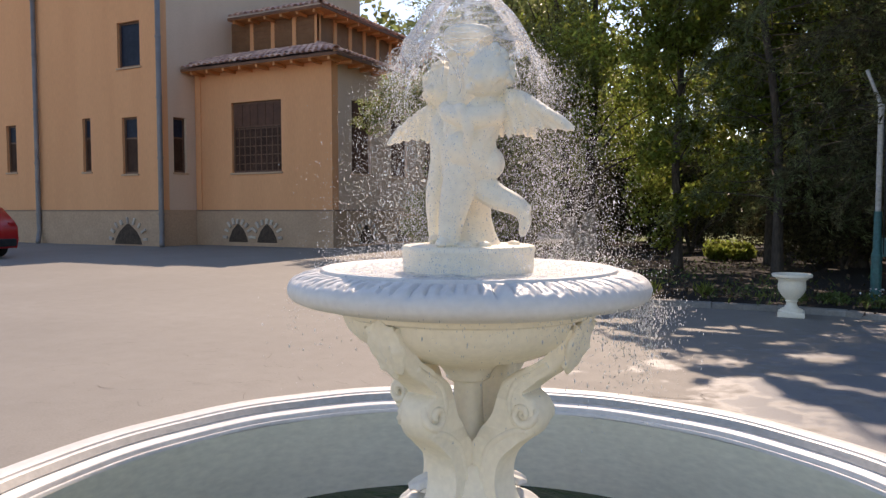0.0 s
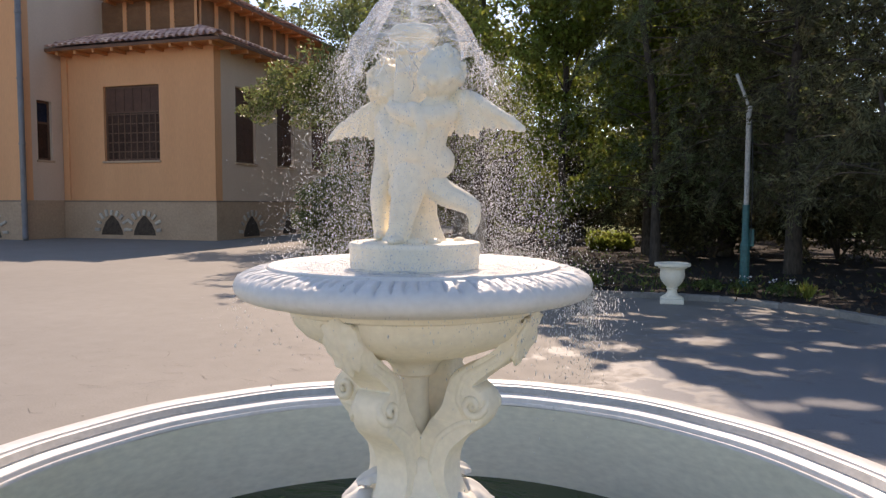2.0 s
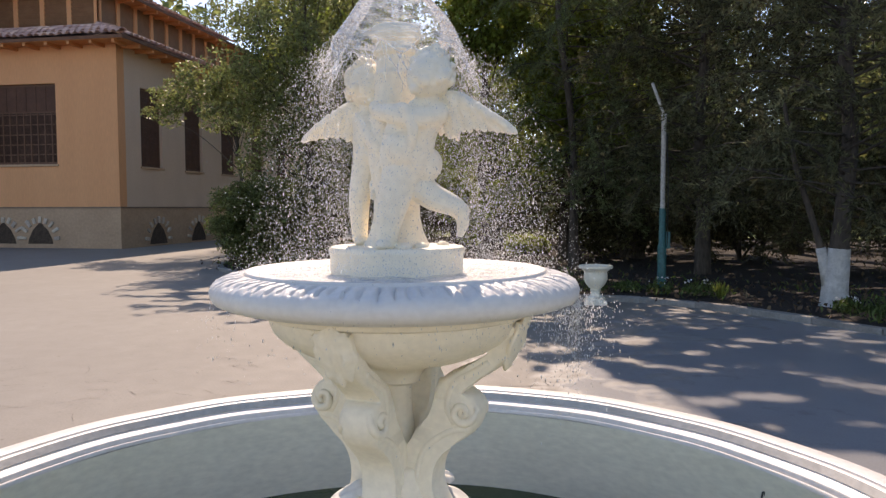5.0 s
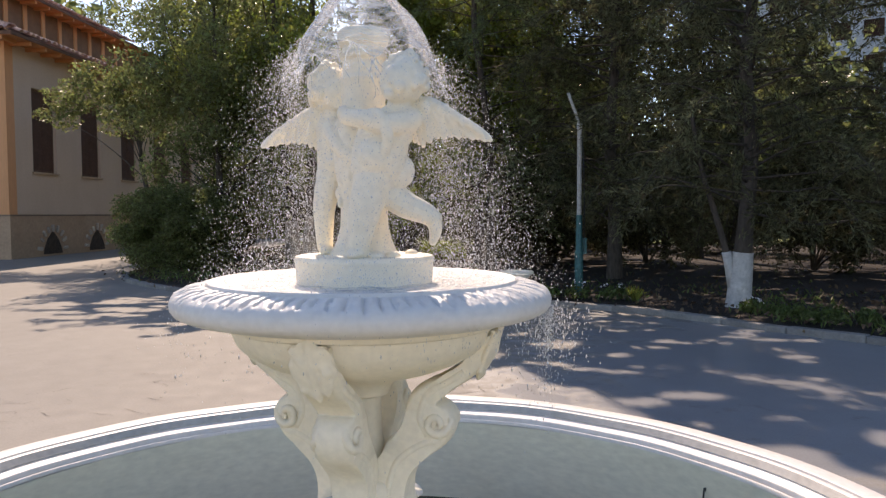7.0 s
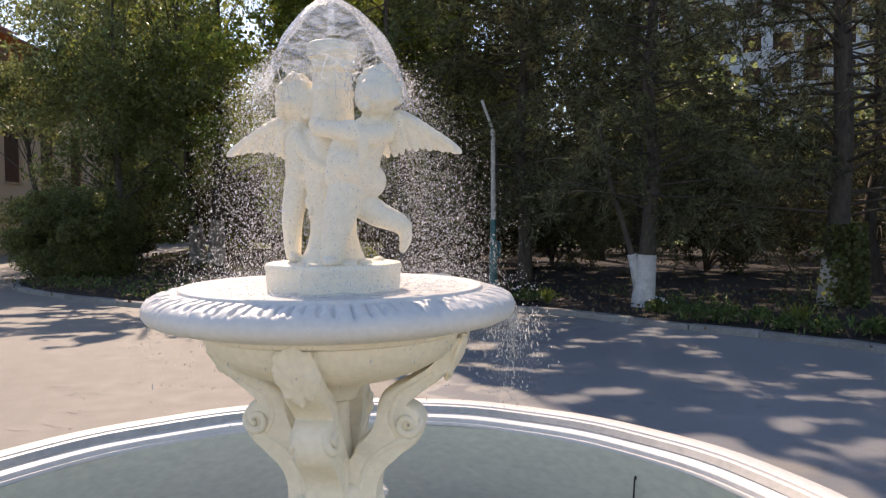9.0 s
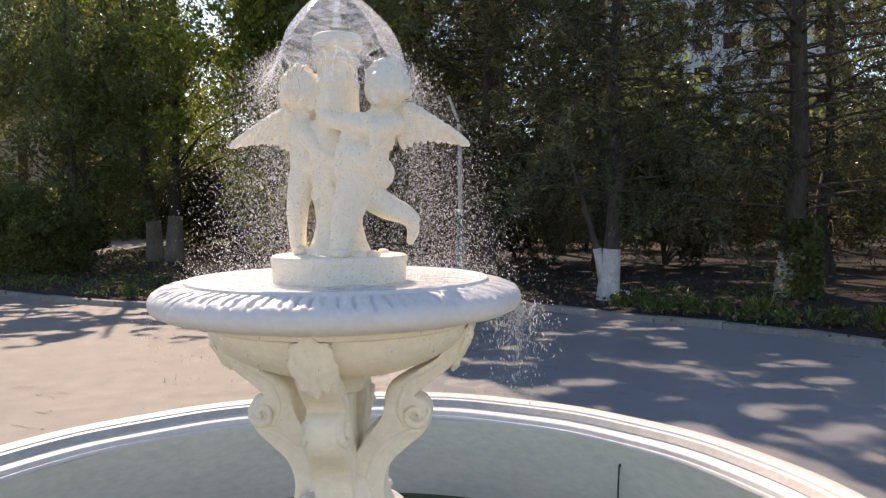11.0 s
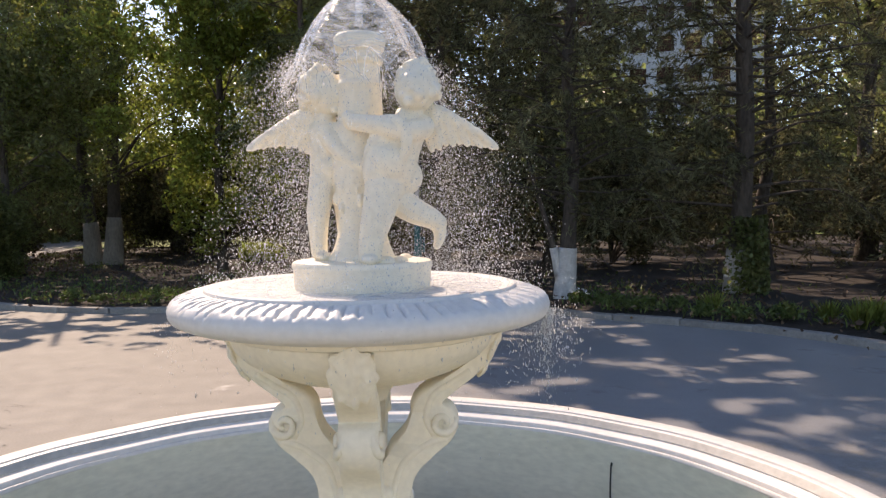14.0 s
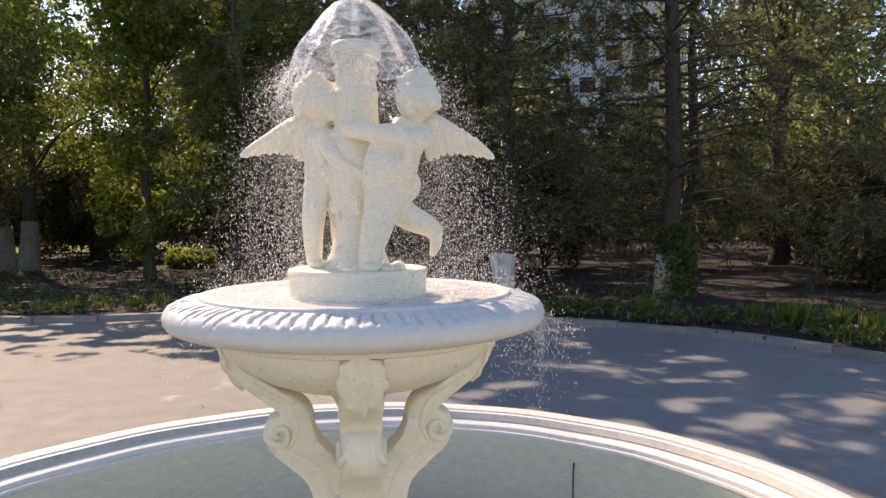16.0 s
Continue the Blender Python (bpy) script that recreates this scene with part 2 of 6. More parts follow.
def clear_material(name, colour, rough, ior, water=False):
    m = bpy.data.materials.new(name)
    m.use_nodes = True
    nt = m.node_tree
    p = nt.nodes["Principled BSDF"]
    p.inputs["Base Color"].default_value = (*colour, 1)
    p.inputs["Roughness"].default_value, p.inputs["IOR"].default_value = rough, ior
    p.inputs["Transmission Weight"].default_value = 1.0
    if water:
        tex = nt.nodes.new("ShaderNodeTexNoise")
        tex.inputs["Scale"].default_value, tex.inputs["Detail"].default_value = 9.0, 4
        bp = nt.nodes.new("ShaderNodeBump")
        bp.inputs["Strength"].default_value, bp.inputs["Distance"].default_value = 0.35, 0.02
        nt.links.new(tex.outputs["Fac"], bp.inputs["Height"])
        nt.links.new(bp.outputs[0], p.inputs["Normal"])
    return m


M["dull_pane"] = material("dark_brown_pane", (0.04, 0.02, 0.014), (0.085, 0.045, 0.03), 2, 0.45, 20, 0, spec=0.08)
M["glass"] = clear_material("window_glass", (0.75, 0.8, 0.8), 0.02, 1.45)
M["pool_water"] = clear_material("pool_water", (0.035, 0.06, 0.02), 0.06, 1.33, water=True)
M["pool_water"].node_tree.nodes["Principled BSDF"].inputs["Transmission Weight"].default_value = 0.0


def film_material(name, colour, share, rough, sheet=False):
    """Broken water: part clear, part white froth that lets sunlight through."""
    m = bpy.data.materials.new(name)
    m.use_nodes = True
    nt = m.node_tree
    n, l = nt.nodes, nt.links
    p = n["Principled BSDF"]
    p.inputs["Base Color"].default_value = (*colour, 1)
    p.inputs["Roughness"].default_value = rough
    tr = n.new("ShaderNodeBsdfTranslucent")
    tr.inputs[0].default_value = (*colour, 1)
    froth = n.new("ShaderNodeMixShader")
    froth.inputs[0].default_value = 0.55
    l.new(p.outputs[0], froth.inputs[1]), l.new(tr.outputs[0], froth.inputs[2])
    clear = n.new("ShaderNodeBsdfTransparent")
    gloss = n.new("ShaderNodeBsdfGlossy")
    gloss.inputs["Roughness"].default_value = 0.08
    wet = n.new("ShaderNodeMixShader")
    wet.inputs[0].default_value = 0.05
    if sheet:
        edge = n.new("ShaderNodeLayerWeight")
        edge.inputs["Blend"].default_value = 0.17
        l.new(edge.outputs["Fresnel"], wet.inputs[0])
    l.new(clear.outputs[0], wet.inputs[1]), l.new(gloss.outputs[0], wet.inputs[2])
    co = n.new("ShaderNodeTexCoord")
    mp = n.new("ShaderNodeMapping")
    mp.inputs["Scale"].default_value = (1, 1, 4.5)
    l.new(co.outputs["Object"], mp.inputs[0])
    tex = n.new("ShaderNodeTexNoise")
    tex.inputs["Scale"].default_value, tex.inputs["Detail"].default_value, tex.inputs["Distortion"].default_value = 16, 7, 1.2
    l.new(mp.outputs[0], tex.inputs["Vector"])
    mr = n.new("ShaderNodeMapRange")
    mr.inputs["From Min"].default_value, mr.inputs["From Max"].default_value = 0.32, 0.78
    mr.inputs["To Min"].default_value, mr.inputs["To Max"].default_value = max(0.0, share - 0.16), min(1.0, share + 0.34)
    l.new(tex.outputs["Fac"], mr.inputs["Value"])
    mix = n.new("ShaderNodeMixShader")
    l.new(mr.outputs[0], mix.inputs[0])
    l.new(wet.outputs[0], mix.inputs[1]), l.new(froth.outputs[0], mix.inputs[2])
    l.new(mix.outputs[0], n["Material Output"].inputs[0])
    bp = n.new("ShaderNodeBump")
    bp.inputs["Strength"].default_value, bp.inputs["Distance"].default_value = 0.6, 0.01
    l.new(tex.outputs["Fac"], bp.inputs["Height"])
    l.new(bp.outputs[0], p.inputs["Normal"]), l.new(bp.outputs[0], gloss.inputs["Normal"])
    return m


M["film"] = film_material("water_film", (0.76, 0.85, 0.95), 0.16, 0.15, True)
M["froth"] = film_material("white_froth", (0.84, 0.89, 0.95), 0.22, 0.15)
M["drop"] = film_material("water_drop", (0.95, 0.95, 0.95), 0.56, 0.1)


# ---- mesh helpers ----
def mesh_ob(name, bm, mat, smooth=None):
    me = bpy.data.meshes.new(name)
    if smooth is not None:
        for f in bm.faces:
            f.smooth = True
        for e in bm.edges:
            e.smooth = len(e.link_faces) == 2 and e.calc_face_angle(0) < radians(smooth)
    bm.to_mesh(me)
    bm.free()
    me.materials.append(M[mat])
    return new(name, me)


def part(name, bm, mat, parent, label="", smooth=None):
    ob = mesh_ob(name, bm, mat, smooth)
    ob.parent = parent
    return tagged(ob, label)


def thing(name, label, category, at=(0, 0, 0), group="", kind="", turn=0):
    ob = new(name)
    ob.matrix_basis = pose(*at, 0, 0, turn)
    return tagged(ob, label, category, group, kind)


def box(bm, x0, x1, y0, y1, z0, z1, bevel=0.0, m=None):
    made = bmesh.ops.create_cube(bm, size=1)["verts"]
    bmesh.ops.scale(bm, vec=(x1 - x0, y1 - y0, z1 - z0), verts=made)
    bmesh.ops.translate(bm, vec=((x0 + x1) / 2, (y0 + y1) / 2, (z0 + z1) / 2), verts=made)
    if m is not None:
        bmesh.ops.transform(bm, matrix=m, verts=made)
    if bevel:
        edges = list({e for v in made for e in v.link_edges})
        bmesh.ops.bevel(bm, geom=edges, offset=bevel, segments=2, affect="EDGES", profile=0.5)
    return bm


def boxes(*rows, bevel=0.0):
    bm = bmesh.new()
    for r in rows:
        box(bm, *r, bevel=bevel)
    return bm


def lathe(profile, seg=64, bm=None, centre=(0, 0), wobble=None, closed=False):
    """Turns (r, z) pairs round the z axis."""
    bm = bm or bmesh.new()
    rings = []
    for r, z in profile:
        if r < 1e-6:
            rings.append([bm.verts.new((centre[0], centre[1], z))])
            continue
        ring = []
        for i in range(seg):
            a = 2 * math.pi * i / seg
            rr, zz = (r, z) if wobble is None else wobble(r, z, a)
            ring.append(bm.verts.new((centre[0] + rr * math.cos(a), centre[1] + rr * math.sin(a), zz)))
        rings.append(ring)
    pairs = list(zip(rings, rings[1:])) + ([(rings[-1], rings[0])] if closed else [])
    for p, q in pairs:
        for i in range(seg):
            j = (i + 1) % seg
            if len(p) == 1 and len(q) == 1:
                continue
            if len(p) == 1:
                bm.faces.new((p[0], q[j], q[i]))
            elif len(q) == 1:
                bm.faces.new((p[i], p[j], q[0]))
            else:
                bm.faces.new((p[i], p[j], q[j], q[i]))
    bmesh.ops.recalc_face_normals(bm, faces=bm.faces)
    return bm


def tube(points, radii, sides=8, bm=None, caps=True):
    """A tapered tube along points."""
    bm = bm or bmesh.new()
    pts = [Vector(p) for p in points]
    rings = []
    up = Vector((0.31, 0.17, 0.93))
    for i, p in enumerate(pts):
        d = (pts[min(i + 1, len(pts) - 1)] - pts[max(i - 1, 0)]).normalized()
        side = d.cross(up)
        side = side.normalized() if side.length > 1e-3 else d.orthogonal().normalized()
        other = d.cross(side)
        r = radii[i] if isinstance(radii, (list, tuple)) else radii
        rings.append([bm.verts.new(p + (side * math.cos(2 * math.pi * k / sides) + other * math.sin(2 * math.pi * k / sides)) * r) for k in range(sides)])
    for p, q in zip(rings, rings[1:]):
        for k in range(sides):
            bm.faces.new((p[k], p[(k + 1) % sides], q[(k + 1) % sides], q[k]))
    if caps:
        bm.faces.new(rings[0][::-1]), bm.faces.new(rings[-1])
    return bm


def smooth_line(points, steps=6, closed=False):
    """Catmull-Rom through points."""
    pts = [Vector(p) for p in points]
    n = len(pts)
    out = []
    for i in range(n if closed else n - 1):
        if closed:
            a, b, c, d = pts[i - 1], pts[i], pts[(i + 1) % n], pts[(i + 2) % n]
        else:
            a, b, c, d = pts[max(i - 1, 0)], pts[i], pts[i + 1], pts[min(i + 2, n - 1)]
        for k in range(steps):
            t = k / steps
            out.append(0.5 * ((2 * b) + (c - a) * t + (2 * a - 5 * b + 4 * c - d) * t * t + (3 * b - a - 3 * c + d) * t ** 3))
    if not closed:
        out.append(pts[-1])
    return out


def smooth_pairs(prof, steps):
    return [(p.x, p.y) for p in smooth_line([(r, z, 0) for r, z in prof], steps)]


def wall_grid(width, height, thick, holes, u_cuts=(), z_cuts=()):
    """A wall in the xz plane from (0,0,0), its face at y=0 and its back at y=thick, with holes (u0, u1, z0, z1) cut through."""
    us = sorted({0, width, *u_cuts, *[h[0] for h in holes], *[h[1] for h in holes]})
    zs = sorted({0, height, *z_cuts, *[h[2] for h in holes], *[h[3] for h in holes]})
    solid = {}
    for i in range(len(us) - 1):
        for j in range(len(zs) - 1):
            u, z = (us[i] + us[i + 1]) / 2, (zs[j] + zs[j + 1]) / 2
            solid[i, j] = not any(h[0] < u < h[1] and h[2] < z < h[3] for h in holes)
    bm = bmesh.new()
    vs = {}

    def v(i, j, k):
        if (i, j, k) not in vs:
            vs[i, j, k] = bm.verts.new((us[i], k * thick, zs[j]))
        return vs[i, j, k]
    for (i, j), s in solid.items():
        if not s:
            continue
        bm.faces.new((v(i, j, 0), v(i + 1, j, 0), v(i + 1, j + 1, 0), v(i, j + 1, 0)))
        bm.faces.new((v(i, j, 1), v(i, j + 1, 1), v(i + 1, j + 1, 1), v(i + 1, j, 1)))
        for di, dj, a, b in ((-1, 0, (i, j), (i, j + 1)), (1, 0, (i + 1, j + 1), (i + 1, j)), (0, -1, (i + 1, j), (i, j)), (0, 1, (i, j + 1), (i + 1, j + 1))):
            if not solid.get((i + di, j + dj), False):
                bm.faces.new((v(*a, 0), v(*b, 0), v(*b, 1), v(*a, 1)))
    bmesh.ops.recalc_face_normals(bm, faces=bm.faces)
    return bm


def from_arrays(name, co, faces, mat):
    """A mesh from numpy arrays of places and quads."""
    me = bpy.data.meshes.new(name)
    k = faces.shape[1]
    me.vertices.add(len(co)), me.loops.add(faces.size), me.polygons.add(len(faces))
    me.vertices.foreach_set("co", co.astype(np.float32).ravel())
    me.loops.foreach_set("vertex_index", faces.astype(np.int32).ravel())
    me.polygons.foreach_set("loop_start", np.arange(0, faces.size, k, dtype=np.int32))
    me.update(calc_edges=True)
    me.materials.append(M[mat])
    return new(name, me)


def leaves(name, centres, size, mat, rng, aspect=0.5, droop=0.0, fold=0.25, along=None):
    """Small folded leaves (two quads each) at the given places, turned at random."""
    n = len(centres)
    d = rng.normal(size=(n, 3))
    d[:, 2] -= droop
    if along is not None:
        d = d * 0.45 + along
    d /= np.linalg.norm(d, axis=1)[:, None]
    s = np.cross(d, rng.normal(size=(n, 3)))
    s /= np.linalg.norm(s, axis=1)[:, None]
    u = np.cross(d, s)
    L = (size * rng.uniform(0.6, 1.35, n))[:, None]
    w = L * aspect
    base, tip, mid = centres - d * L / 2, centres + d * L / 2, centres
    left, right = mid - s * w / 2 + u * w * fold, mid + s * w / 2 + u * w * fold
    co = np.stack([base, left, tip, right], 1).reshape(-1, 3)
    k = np.arange(n)[:, None] * 4
    tri = np.concatenate([k + np.array([[0, 2, 1]]), k + np.array([[0, 3, 2]])])
    return from_arrays(name, co, tri, mat)


# ---- ground, planting bed, kerb ----
def build_ground():
    bm = bmesh.new()
    ring = [2.2, 4, 8, 14, 24, 45, 90, 200, 600, 1800]
    prev = None
    for r in ring:
        vs = [bm.verts.new((r * math.cos(a), r * math.sin(a), 0)) for a in np.linspace(0, 2 * math.pi, 65)[:-1]]
        if prev:
            for i in range(64):
                bm.faces.new((prev[i], vs[i], vs[(i + 1) % 64], prev[(i + 1) % 64]))
        prev = vs
    inner = [bm.verts.new((1.77 * math.cos(a), 1.77 * math.sin(a), 0)) for a in np.linspace(0, 2 * math.pi, 65)[:-1]]
    first = list(bm.verts)[:64]
    for i in range(64):
        bm.faces.new((inner[i], first[i], first[(i + 1) % 64], inner[(i + 1) % 64]))
    bmesh.ops.recalc_face_normals(bm, faces=bm.faces)
    return tagged(mesh_ob("ground", bm, "plaza"), "pale beige worn concrete paving of the square", "ground", kind="structure")


KERB_LINE = smooth_line([(-7.9, 44, 0), (-7.6, 30, 0), (-7.2, 20, 0), (-6.95, 13.4, 0), (-6.6, 11.6, 0), (-5.7, 10.3, 0), (-4.3, 9.0, 0), (-3.2, 8.15, 0), (-2.05, 7.62, 0),
                         (-0.7, 7.52, 0), (0.5, 7.55, 0), (1.4, 7.45, 0), (2.15, 6.95, 0), (2.65, 6.45, 0), (3.1, 5.85, 0), (3.6, 5.22, 0), (4.1, 4.72, 0),
                         (4.5, 4.2, 0), (4.76, 3.6, 0), (4.95, 3.0, 0), (5.25, 1.6, 0), (5.45, 0, 0), (5.6, -3, 0), (5.7, -8, 0)], 8)


def resample(line, step):
    out, left = [line[0].copy()], step
    for a, b in zip(line, line[1:]):
        d = (b - a).length
        while d >= left:
            a = a + (b - a).normalized() * left
            out.append(a.copy())
            d, left = (b - a).length, step
        left -= d
    return out


def outward(line, i):
    t = line[min(i + 1, len(line) - 1)] - line[max(i - 1, 0)]
    return Vector((-t.y, t.x, 0)).normalized()


def build_bed():
    line = resample(KERB_LINE, 0.35)
    steps = [0.11, 0.5, 1.0, 1.6, 2.3, 3.2, 4.5, 6.5, 10, 16, 30, 60]
    rows = []
    for i, p in enumerate(line):
        n = outward(line, i)
        far = (p.normalized() + n * 0.6).normalized()
        row = []
        for k, s in enumerate(steps):
            d = n * min(s, 0.5) + far * max(0, s - 0.5)
            q = p + d
            row.append((q.x, q.y, 0.042 + (0.05 * noise.noise(q * 0.9) + 0.06 * min(s, 2.0) / 2.0 if k else 0.0)))
        rows.append(row)
    bm = bmesh.new()
    vs = [[bm.verts.new(q) for q in row] for row in rows]
    for a, b in zip(vs, vs[1:]):
        for k in range(len(steps) - 1):
            bm.faces.new((a[k], a[k + 1], b[k + 1], b[k]))
    bmesh.ops.recalc_face_normals(bm, faces=bm.faces)
    ob = mesh_ob("planting_bed", bm, "soil", 60)
    return tagged(ob, "dark bare soil bed under the trees", "flower bed", kind="structure")


def build_kerb():
    owner = new("kerb")
    tagged(owner, "low grey concrete kerb edging the planting bed", "kerb", kind="structure")
    stones = resample([p for p in KERB_LINE if p.y < 20], 0.74)
    data = None
    for i, (a, b) in enumerate(zip(stones, stones[1:])):
        if data is None:
            bm = box(bmesh.new(), -0.368, 0.368, -0.055, 0.075, -0.05, 0.068, bevel=0.012)
            data = bpy.data.meshes.new("kerb_stone")
            bm.to_mesh(data), bm.free()
            data.materials.append(M["kerb"])
        ob = new("kerb_stone", data)
        ob.parent = owner
        d = b - a
        mid = (a + b) / 2
        ob.matrix_basis = pose(mid.x, mid.y, random.uniform(-0.006, 0.008), random.uniform(-0.8, 0.8), random.uniform(-0.5, 0.5), math.degrees(math.atan2(d.y, d.x)) + random.uniform(-0.7, 0.7))
    return owner


def build_cracks():
    """Thin open cracks and chipped spots in the paving, filled with dust."""
    rng = np.random.default_rng(3)
    short = [((rng.normal(-2.6, 0.9), rng.normal(1.9, 0.6)), rng.uniform(-60, 70), int(rng.integers(2, 5))) for k in range(40)]
    wide = [((rng.uniform(-4.8, -1.2), rng.uniform(1.2, 5.0)), rng.uniform(-50, 70), int(rng.integers(2, 5))) for k in range(24)]
    bm = bmesh.new()
    for start, heading, n in [((-0.35, 2.75), 44, 14), ((2.4, 4.9), 150, 10)] + short + wide:
        if math.hypot(*start) < 2.15:
            continue
        p, a = Vector((*start, 0.003)), math.radians(heading)
        old = None
        for i in range(n):
            w = 0.0026 * min(1.0, n / 8) * math.sin(math.pi * (i + 0.4) / n) * rng.uniform(0.4, 1.6) + 0.0009
            d = Vector((math.cos(a), math.sin(a), 0))
            s = Vector((-d.y, d.x, 0)) * w
            pair = (bm.verts.new(p + s), bm.verts.new(p - s))
            if old:
                bm.faces.new((old[0], old[1], pair[1], pair[0]))
            old = pair
            p = p + d * rng.uniform(0.03, 0.11)
            a = math.radians(heading) + rng.normal(0, 0.55)
    for k in range(70):
        x, y = rng.normal(-2.7, 1.1), rng.normal(2.2, 0.9)
        if math.hypot(x, y) < 2.2:
            continue
        r, m = rng.uniform(0.003, 0.009), 7
        ring = [bm.verts.new((x + r * rng.uniform(0.5, 1.3) * math.cos(6.2832 * j / m), y + r * rng.uniform(0.5, 1.3) * math.sin(6.2832 * j / m), 0.0035)) for j in range(m)]
        bm.faces.new(ring)
    bmesh.ops.recalc_face_normals(bm, faces=bm.faces)
    ob = mesh_ob("paving_cracks", bm, "crack_dust")
    tagged(ob, "thin dust-filled cracks and chips in the paving", "crack", kind="structure")


ground, bed, kerb = build_ground(), build_bed(), build_kerb()
build_cracks()


# ---- pool ----
def build_pool():
    pool = thing("fountain_pool", "round white-rimmed fountain pool with grey-green painted inner wall", "pool", (-0.038, 0.084, 0))
    rim = [(1.673, 0.1185), (1.6750, 0.1310), (1.6785, 0.1345), (1.687, 0.1350), (1.690, 0.1265), (1.694, 0.1265), (1.6965, 0.1475), (1.6995, 0.1530), (1.706, 0.1560), (1.741, 0.1655), (1.746, 0.169), (1.770, 0.196), (1.775, 0.199), (1.788, 0.2005),
           (1.791, 0.1975), (1.7945, 0.1975), (1.797, 0.206), (1.803, 0.2095), (1.8692, 0.2114), (1.8808, 0.2054), (1.8844, 0.1933), (1.8826, 0.1486), (1.8559, 0.1124), (1.838, 0.1004), (1.838, -0.1), (1.7042, -0.1), (1.6864, 0.1124)]
    part("moulded_rim", lathe(rim, 160, wobble=lambda r, z, a: (r, z + 0.0025 * math.sin(5 * a + 1) + 0.0015 * math.sin(17 * a)), closed=True), "pool_rim", pool, "stepped white painted rim", 40)
    part("rim_riser", lathe([(1.7425, 0.1722), (1.7668, 0.1982), (1.7715, 0.1962), (1.7475, 0.1692)], 160, wobble=lambda r, z, a: (r, z + 0.0025 * math.sin(5 * a + 1) + 0.0015 * math.sin(17 * a)), closed=True), "rim_riser", pool, "rim slope coloured grey for its shade", 40)
    part("inner_wall", lathe([(1.6712, 0.1185), (1.6712, -0.62), (1.7042, -0.62), (1.6846, 0.1064)], 128, closed=True), "pool_wall", pool, "grey-green painted concrete wall with a tide line", 40)
    part("pool_bottom", lathe([(0, -0.60), (1.6712, -0.6), (1.6712, -0.64), (0, -0.64)], 96), "pool_floor", pool, "algae-green pool bottom", 40)
    water = mesh_ob("pool_water", lathe([(0, -0.29), (0.4, -0.29), (0.8, -0.29), (1.392, -0.29), (1.6694, -0.29)], 96, wobble=lambda r, z, a: (r, z + 0.004 * math.sin(9 * r * 6 + 2 * a) * math.sin(5 * a + r * 9))), "pool_water", 60)
    tagged(water, "shallow greenish pool water with small ripples", "water", kind="structure")
    water.matrix_basis = pose(-0.038, 0.084, 0)
    return pool


pool = build_pool()


# ---- fountain: pedestal, bowl ----
def strip(points, widths, thick, bm=None, round_=6, side=Vector((0, 1, 0)), power=0.55):
    """A bar of rounded section along points lying in the xz plane; widths across (along side), thick in the plane."""
    bm = bm or bmesh.new()
    pts = [Vector(p) for p in points]
    rings = []
    for i, p in enumerate(pts):
        d = (pts[min(i + 1, len(pts) - 1)] - pts[max(i - 1, 0)]).normalized()
        nrm = d.cross(side).normalized()
        w = widths[i] if isinstance(widths, (list, tuple)) else widths
        t = thick[i] if isinstance(thick, (list, tuple)) else thick
        ring = []
        for k in range(2 * round_):
            a = 2 * math.pi * (k + 0.5) / (2 * round_)
            ca, sa = math.cos(a), math.sin(a)
            ring.append(bm.verts.new(p + side * (w / 2) * math.copysign(abs(ca) ** power, ca) + nrm * (t / 2) * math.copysign(abs(sa) ** power, sa)))
        rings.append(ring)
    m = 2 * round_
    for p, q in zip(rings, rings[1:]):
        for k in range(m):
            bm.faces.new((p[k], p[(k + 1) % m], q[(k + 1) % m], q[k]))
    bm.faces.new(rings[0][::-1]), bm.faces.new(rings[-1])
    bmesh.ops.recalc_face_normals(bm, faces=bm.faces)
    return bm


def lerp_list(keys, n):
    out = []
    for i in range(n):
        t = i / (n - 1) * (len(keys) - 1)
        k = min(int(t), len(keys) - 2)
        out.append(keys[k] + (keys[k + 1] - keys[k]) * (t - k))
    return out


